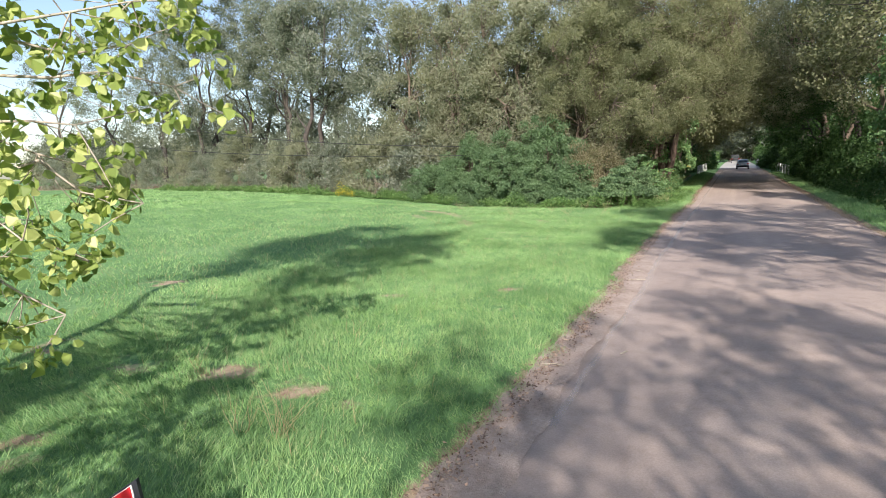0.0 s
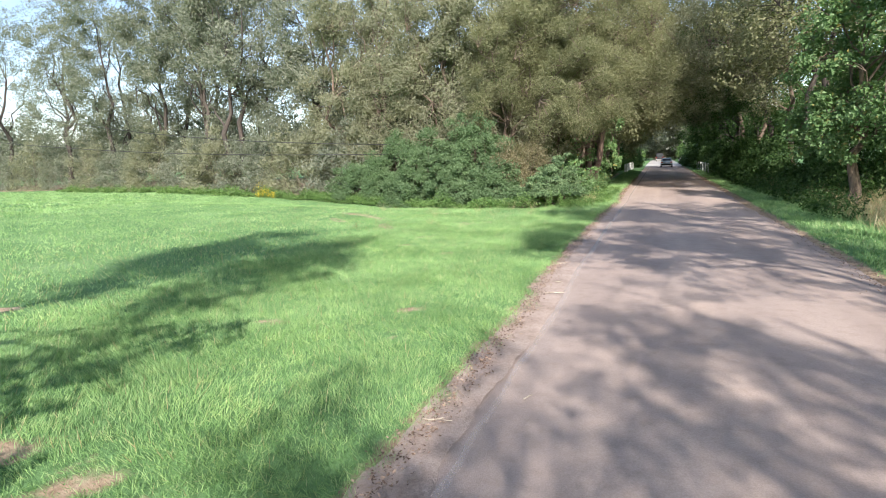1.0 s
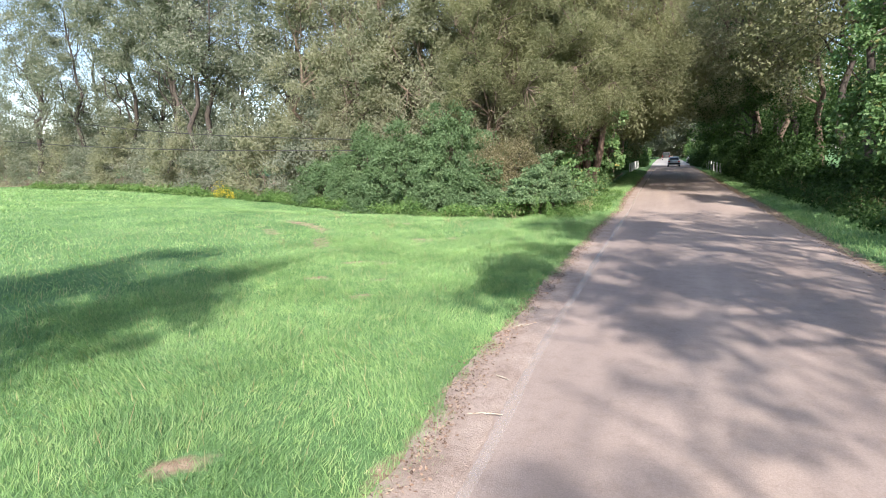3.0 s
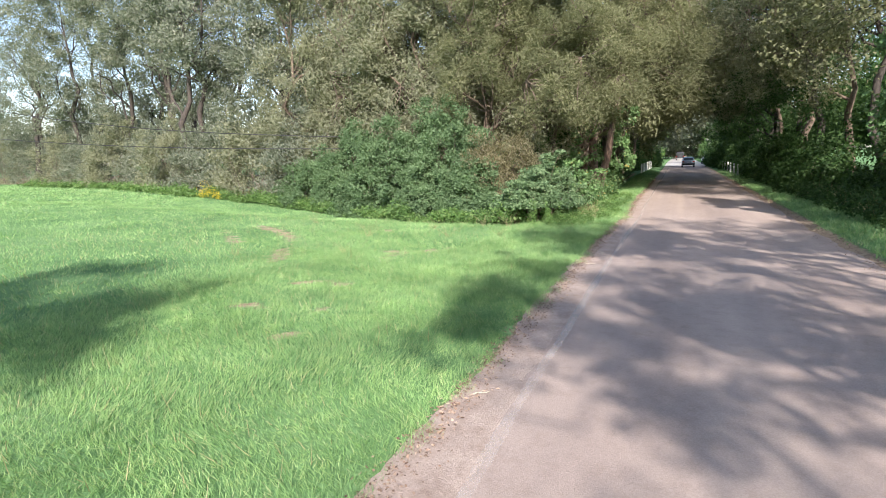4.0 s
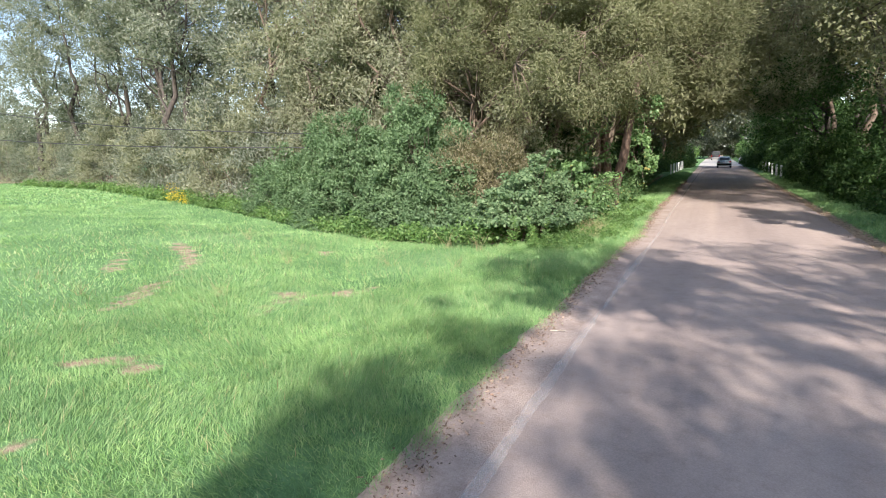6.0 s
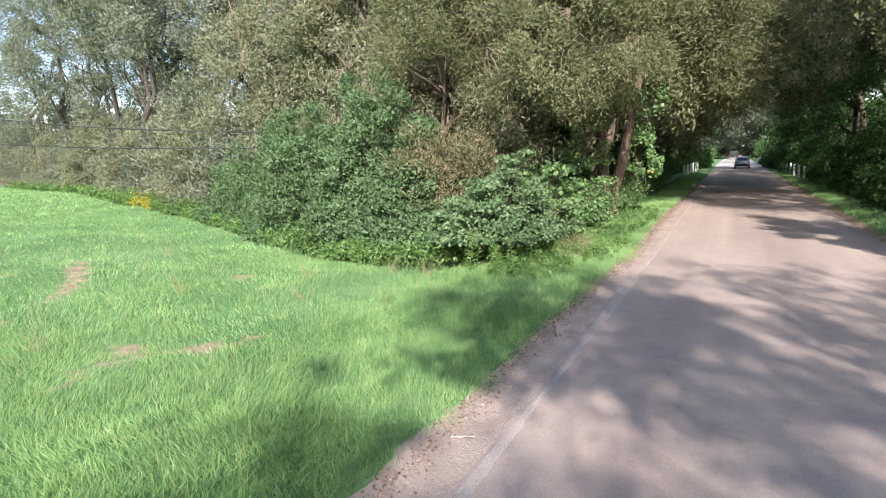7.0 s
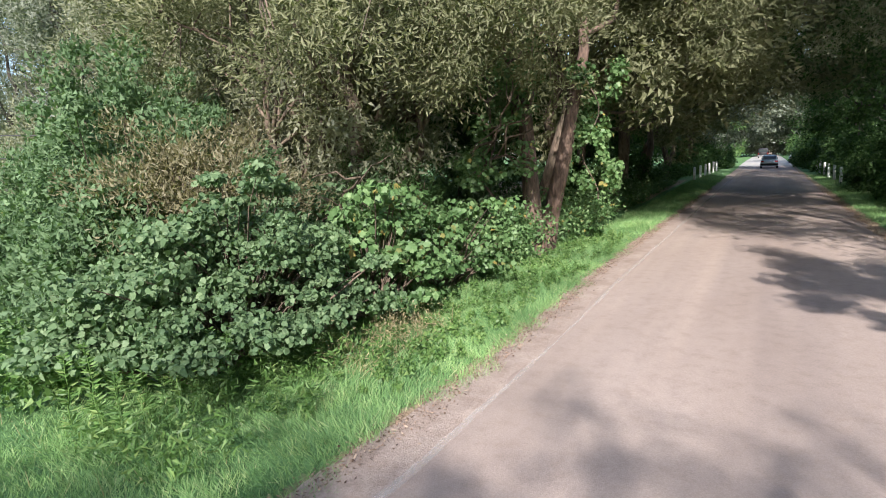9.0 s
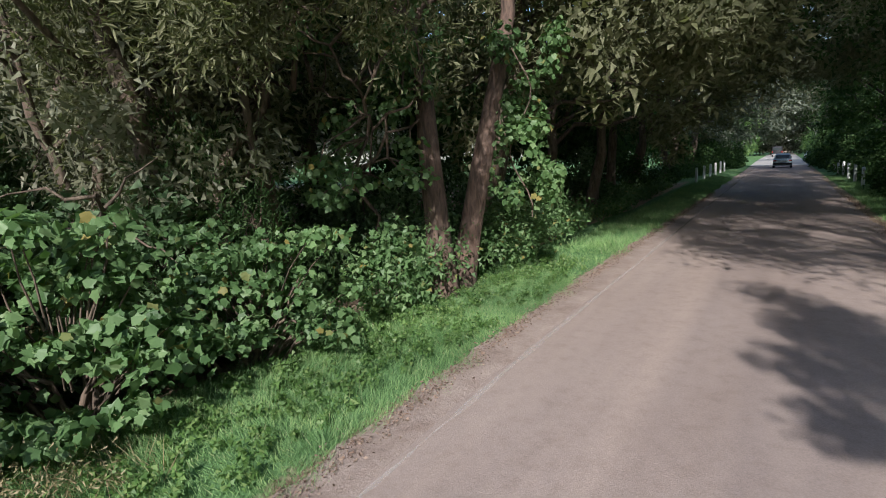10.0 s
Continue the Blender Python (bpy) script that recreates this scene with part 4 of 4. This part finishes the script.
# ---- roadside things ----
def guard_post(x, y, seed):
    root = tagged(new("guard_post"), "white-painted wooden guard post at the roadside", "post", "guard posts")
    root.location = (x, y, zg(x, y))
    rng = np.random.default_rng(seed)
    root.rotation_euler = (rng.normal(0, 0.03), rng.normal(0, 0.03), rng.uniform(0, 1))
    t = Tubes()
    t.add([(0, 0, -0.5), (0, 0, 0.4), (0, 0, 0.97), (0, 0, 1.02), (0, 0, 1.03)], [0.082, 0.08, 0.078, 0.06, 0.001], 12)
    t.part("post_body", WHITE_PAINT, root)
    return root


for i in range(6):
    guard_post(-2.05, 65.5 + 4.0 * i, 500 + i)
    guard_post(6.25, 63.5 + 3.8 * i, 510 + i)


def wheel(parent, x, y, r, w=0.2):
    bm = bmesh.new()
    bmesh.ops.create_cone(bm, cap_ends=True, segments=20, radius1=r, radius2=r, depth=w, matrix=Matrix.Translation((x, y, r)) @ Matrix.Rotation(radians(90), 4, "Y"))
    bmesh.ops.bevel(bm, geom=[e for e in bm.edges if e.calc_length() < r], offset=0.03, segments=1, affect="EDGES")
    tyre = part("wheel", bm, RUBBER, parent)
    bm = bmesh.new()
    bmesh.ops.create_cone(bm, cap_ends=True, segments=16, radius1=r * 0.6, radius2=r * 0.55, depth=w + 0.02, matrix=Matrix.Translation((x, y, r)) @ Matrix.Rotation(radians(90), 4, "Y"))
    part("rim", bm, CHROME, tyre, "bright wheel rim")


def side_profile(pts, width, inset, bevel):
    """A solid from a side outline in y and z, drawn in towards the top by inset."""
    bm = bmesh.new()
    top = max(z for _, z in pts)
    low = min(z for _, z in pts)
    rows = []
    for s in (-1, 1):
        rows.append([bm.verts.new((s * (width / 2 - inset * (z - low) / (top - low)), y, z)) for y, z in pts])
    bm.faces.new(rows[0])
    bm.faces.new(rows[1][::-1])
    for i in range(len(pts)):
        j = (i + 1) % len(pts)
        bm.faces.new((rows[0][i], rows[1][i], rows[1][j], rows[0][j]))
    bmesh.ops.bevel(bm, geom=bm.edges[:], offset=bevel, segments=2, affect="EDGES")
    return bm


def car(x, y, paint, label, turn=0.0):
    root = tagged(new("car"), label, "car")
    root.location, root.rotation_euler.z = (x, y, 0.02), turn
    part("body", side_profile([(-2.1, 0.32), (-2.15, 0.75), (-2.0, 0.98), (0.9, 0.95), (2.0, 0.78), (2.1, 0.4), (1.9, 0.28), (-1.9, 0.26)], 1.76, 0.05, 0.04), paint, root, "", True)
    part("cabin", side_profile([(-1.95, 0.93), (-1.55, 1.44), (-0.2, 1.5), (0.35, 1.42), (1.1, 0.93)], 1.6, 0.2, 0.04), paint, root, "", True)
    part("rear_window", box((1.2, 0.03, 0.42), (0, -1.79, 1.2), 0.012, Matrix.Rotation(radians(-38), 4, "X")), GLASS, root)
    part("windscreen", box((1.25, 0.03, 0.5), (0, 0.76, 1.2), 0.012, Matrix.Rotation(radians(55), 4, "X")), GLASS, root)
    for s in (-1, 1):
        part("side_window", box((0.03, 1.7, 0.34), (s * 0.745, -0.5, 1.2), 0.012, Matrix.Rotation(radians(-20 * s), 4, "Y")), GLASS, root)
        part("tail_light", box((0.28, 0.06, 0.15), (s * 0.68, -2.13, 0.8), 0.015), LAMP_RED, root)
        part("head_light", box((0.3, 0.08, 0.13), (s * 0.62, 2.05, 0.68), 0.015), CHROME, root)
        for yy in (-1.3, 1.3):
            wheel(root, s * 0.78, yy, 0.32)
    part("bumper", box((1.7, 0.14, 0.2), (0, -2.16, 0.46), 0.03), RUBBER, root)
    part("number_plate", box((0.4, 0.02, 0.14), (0, -2.18, 0.72), 0.004), SIGN_WHITE, root)
    return root


car(2.6, 96.5, CAR_PAINT, "blue-grey hatchback standing on the road")


car(6.0, 118.0, WHITE_PAINT, "white parked car at the far end of the road")


def van(x, y):
    root = tagged(new("van"), "dark van far down the pale road", "van")
    root.location = (x, y, 0.03)
    part("body", side_profile([(-2.4, 0.4), (-2.4, 2.1), (1.2, 2.15), (1.8, 1.2), (2.5, 1.05), (2.5, 0.4)], 2.0, 0.12, 0.06), TRUCK_PAINT, root, "", True)
    part("rear_window", box((1.5, 0.04, 0.6), (0, -2.42, 1.6), 0.02), GLASS, root)
    part("bumper", box((1.9, 0.15, 0.22), (0, -2.45, 0.5), 0.03), CHROME, root)
    for s in (-1, 1):
        part("tail_light", box((0.16, 0.05, 0.3), (s * 0.86, -2.42, 1.0), 0.015), LAMP_RED, root)
        for yy in (-1.5, 1.6):
            wheel(root, s * 0.86, yy, 0.36)
    return root


van(1.6, 165.0)


# two cables over the meadow
def cable(z, rise, bow):
    """A cable that comes out of the corner shrub and climbs across the meadow."""
    x = np.linspace(-13.0, -72, 60)
    d = -16.5 - x
    t = Tubes()
    t.add(np.stack([x, 28.0 + 0.75 * np.maximum(-d, 0), z + rise * d + bow * d * d], -1), np.full(60, 0.019), 6)
    ob = t.part("overhead_cable", CABLE)
    return tagged(ob, "thin black overhead cable crossing the meadow", "cable", "overhead cables")


cable(3.56, 0.06, 0.0024)
cable(2.92, 0.03, 0.0013)


def warning_sign():
    """A red triangle with a black rim, standing low in the grass."""
    root = tagged(new("warning_sign"), "red triangular panel with a black rim standing in the grass", "sign")
    root.location, root.rotation_euler.z = (-1.42, 0.5, 0.15), radians(28)
    def tri(w, h, y0, y1, z0):
        bm = bmesh.new()
        rows = [[bm.verts.new(p) for p in ((-w, y, z0), (w, y, z0), (w * 0.86, y, z0 + h))] for y in (y0, y1)]
        bm.faces.new(rows[0])
        bm.faces.new(rows[1][::-1])
        for i in range(3):
            j = (i + 1) % 3
            bm.faces.new((rows[0][i], rows[0][j], rows[1][j], rows[1][i]))
        return bm
    part("rim", tri(0.3, 0.36, -0.012, 0.012, 0.3), SIGN_BLACK, root, "black rim")
    part("white_border", tri(0.27, 0.32, -0.016, -0.0125, 0.315), SIGN_WHITE, root, "white border line")
    part("panel", tri(0.262, 0.305, -0.02, -0.0165, 0.322), SIGN_RED, root, "red panel")
    part("stake", box((0.025, 0.02, 0.75), (0.24, 0.025, 0.15), 0.003), SIGN_BLACK, root, "black stake")
    return root


warning_sign()


# ---- small roadside things ----
def upright_weed(x, y, h, seed):
    """A stiff stem with narrow leaves all the way up."""
    rng = np.random.default_rng(seed)
    root = tagged(new("weed_plant"), "upright green weed with narrow leaves beside the shrubs", "plant", "upright weeds")
    root.location = (x, y, zg(x, y))
    t = Tubes()
    top = np.array([rng.normal(0, 0.08), rng.normal(0, 0.08), h])
    line = bent(rng, (0, 0, -0.05), top, 6, 0, 0.03)
    t.add(line, np.linspace(0.007, 0.003, 6), 4)
    t.part("stem", WEED, root)
    n = int(70 * h)
    k = rng.uniform(0.15, 1, n)
    p = np.outer(1 - k, line[0]) + np.outer(k, top)
    a = rng.uniform(0, 6.28, n)
    way = np.stack([np.cos(a), np.sin(a), rng.uniform(0.1, 0.7, n)], -1)
    ln = 0.13 * (1.15 - 0.6 * k)
    v, f = leaves(p + unit(way) * (ln * 0.5)[:, None], way, ln, 0.026, rng)
    part_np("leaves", v, f, WEED, root)
    return root


weeds = [upright_weed(-2.5, 26.2, 0.85, 601), upright_weed(-2.35, 26.7, 0.7, 602), upright_weed(-2.6, 25.6, 0.6, 603)]
rng_weed = np.random.default_rng(604)
for i in range(26):
    x, y = rng_weed.uniform(-3.3, -2.2), rng_weed.uniform(25.1, 27.4)
    copy_thing(weeds[i % 3], pose(x, y, zg(x, y), 0, 0, rng_weed.uniform(0, 360)))
for i in range(14):
    x, y = rng_weed.uniform(-3.1, -2.3), rng_weed.uniform(32.6, 38.5)
    copy_thing(weeds[i % 3], pose(x, y, zg(x, y), 0, 0, rng_weed.uniform(0, 360)))


def stick(x, y, length, turn, seed):
    rng = np.random.default_rng(seed)
    root = tagged(new("stick"), "small dry stick lying on the road edge", "stick", "sticks on the road edge")
    root.location, root.rotation_euler.z = (x, y, 0.032), turn
    t = Tubes()
    t.add(bent(rng, (-length / 2, 0, 0), (length / 2, 0, 0.005), 6, 0, 0.05), np.linspace(0.009, 0.005, 6), 6)
    t.add(bent(rng, (0, 0, 0), (length * 0.2, length * 0.15, 0.01), 4, 0, 0.05), np.linspace(0.006, 0.003, 4), 5)
    t.part("twig", DEAD_WOOD, root)


for i, (x, y, ln, turn) in enumerate(((-0.12, 9.75, 0.32, 0.2), (-0.32, 4.9, 0.28, 0.1), (-0.3, 7.3, 0.2, 1.2), (-0.42, 12.4, 0.22, 0.7), (-0.2, 10.6, 0.18, -0.5), (-0.4, 15.6, 0.25, 2.0), (-0.35, 19.2, 0.2, 0.4), (0.35, 5.6, 0.12, 1.0), (-0.45, 23.0, 0.2, 0.9))):
    stick(x, y, ln, turn, 620 + i)


def dry_tuft(x, y, h, n, seed):
    rng = np.random.default_rng(seed)
    root = tagged(new("grass_tuft"), "tuft of tall dry grass stalks in the meadow", "grass tuft", "dry grass tufts")
    root.location = (x, y, zg(x, y))
    for i in range(n):
        t = Tubes()
        end = np.array([rng.normal(0, 0.22), rng.normal(0, 0.16), h * rng.uniform(0.6, 1.1)])
        t.add(bent(rng, (rng.normal(0, 0.05), rng.normal(0, 0.05), -0.03), end, 5, 0.06, 0.05), np.linspace(0.0035, 0.0015, 5), 3)
        t.part("stalk", STRAW, root)


for i, (x, y, h, n) in enumerate(((-2.0, 2.35, 0.5, 16), (-2.35, 2.2, 0.42, 10), (-3.9, 3.0, 0.3, 8), (-7.2, 21.6, 0.4, 14), (-6.2, 18.8, 0.35, 12), (-8.9, 18.0, 0.35, 12), (-4.9, 22.2, 0.35, 12), (-10.9, 24.0, 0.4, 14), (-3.4, 22.6, 0.35, 10), (-6.0, 23.6, 0.4, 14), (-3.7, 24.5, 0.5, 16), (-4.6, 24.6, 0.45, 14))):
    dry_tuft(x, y, h, n, 640 + i)
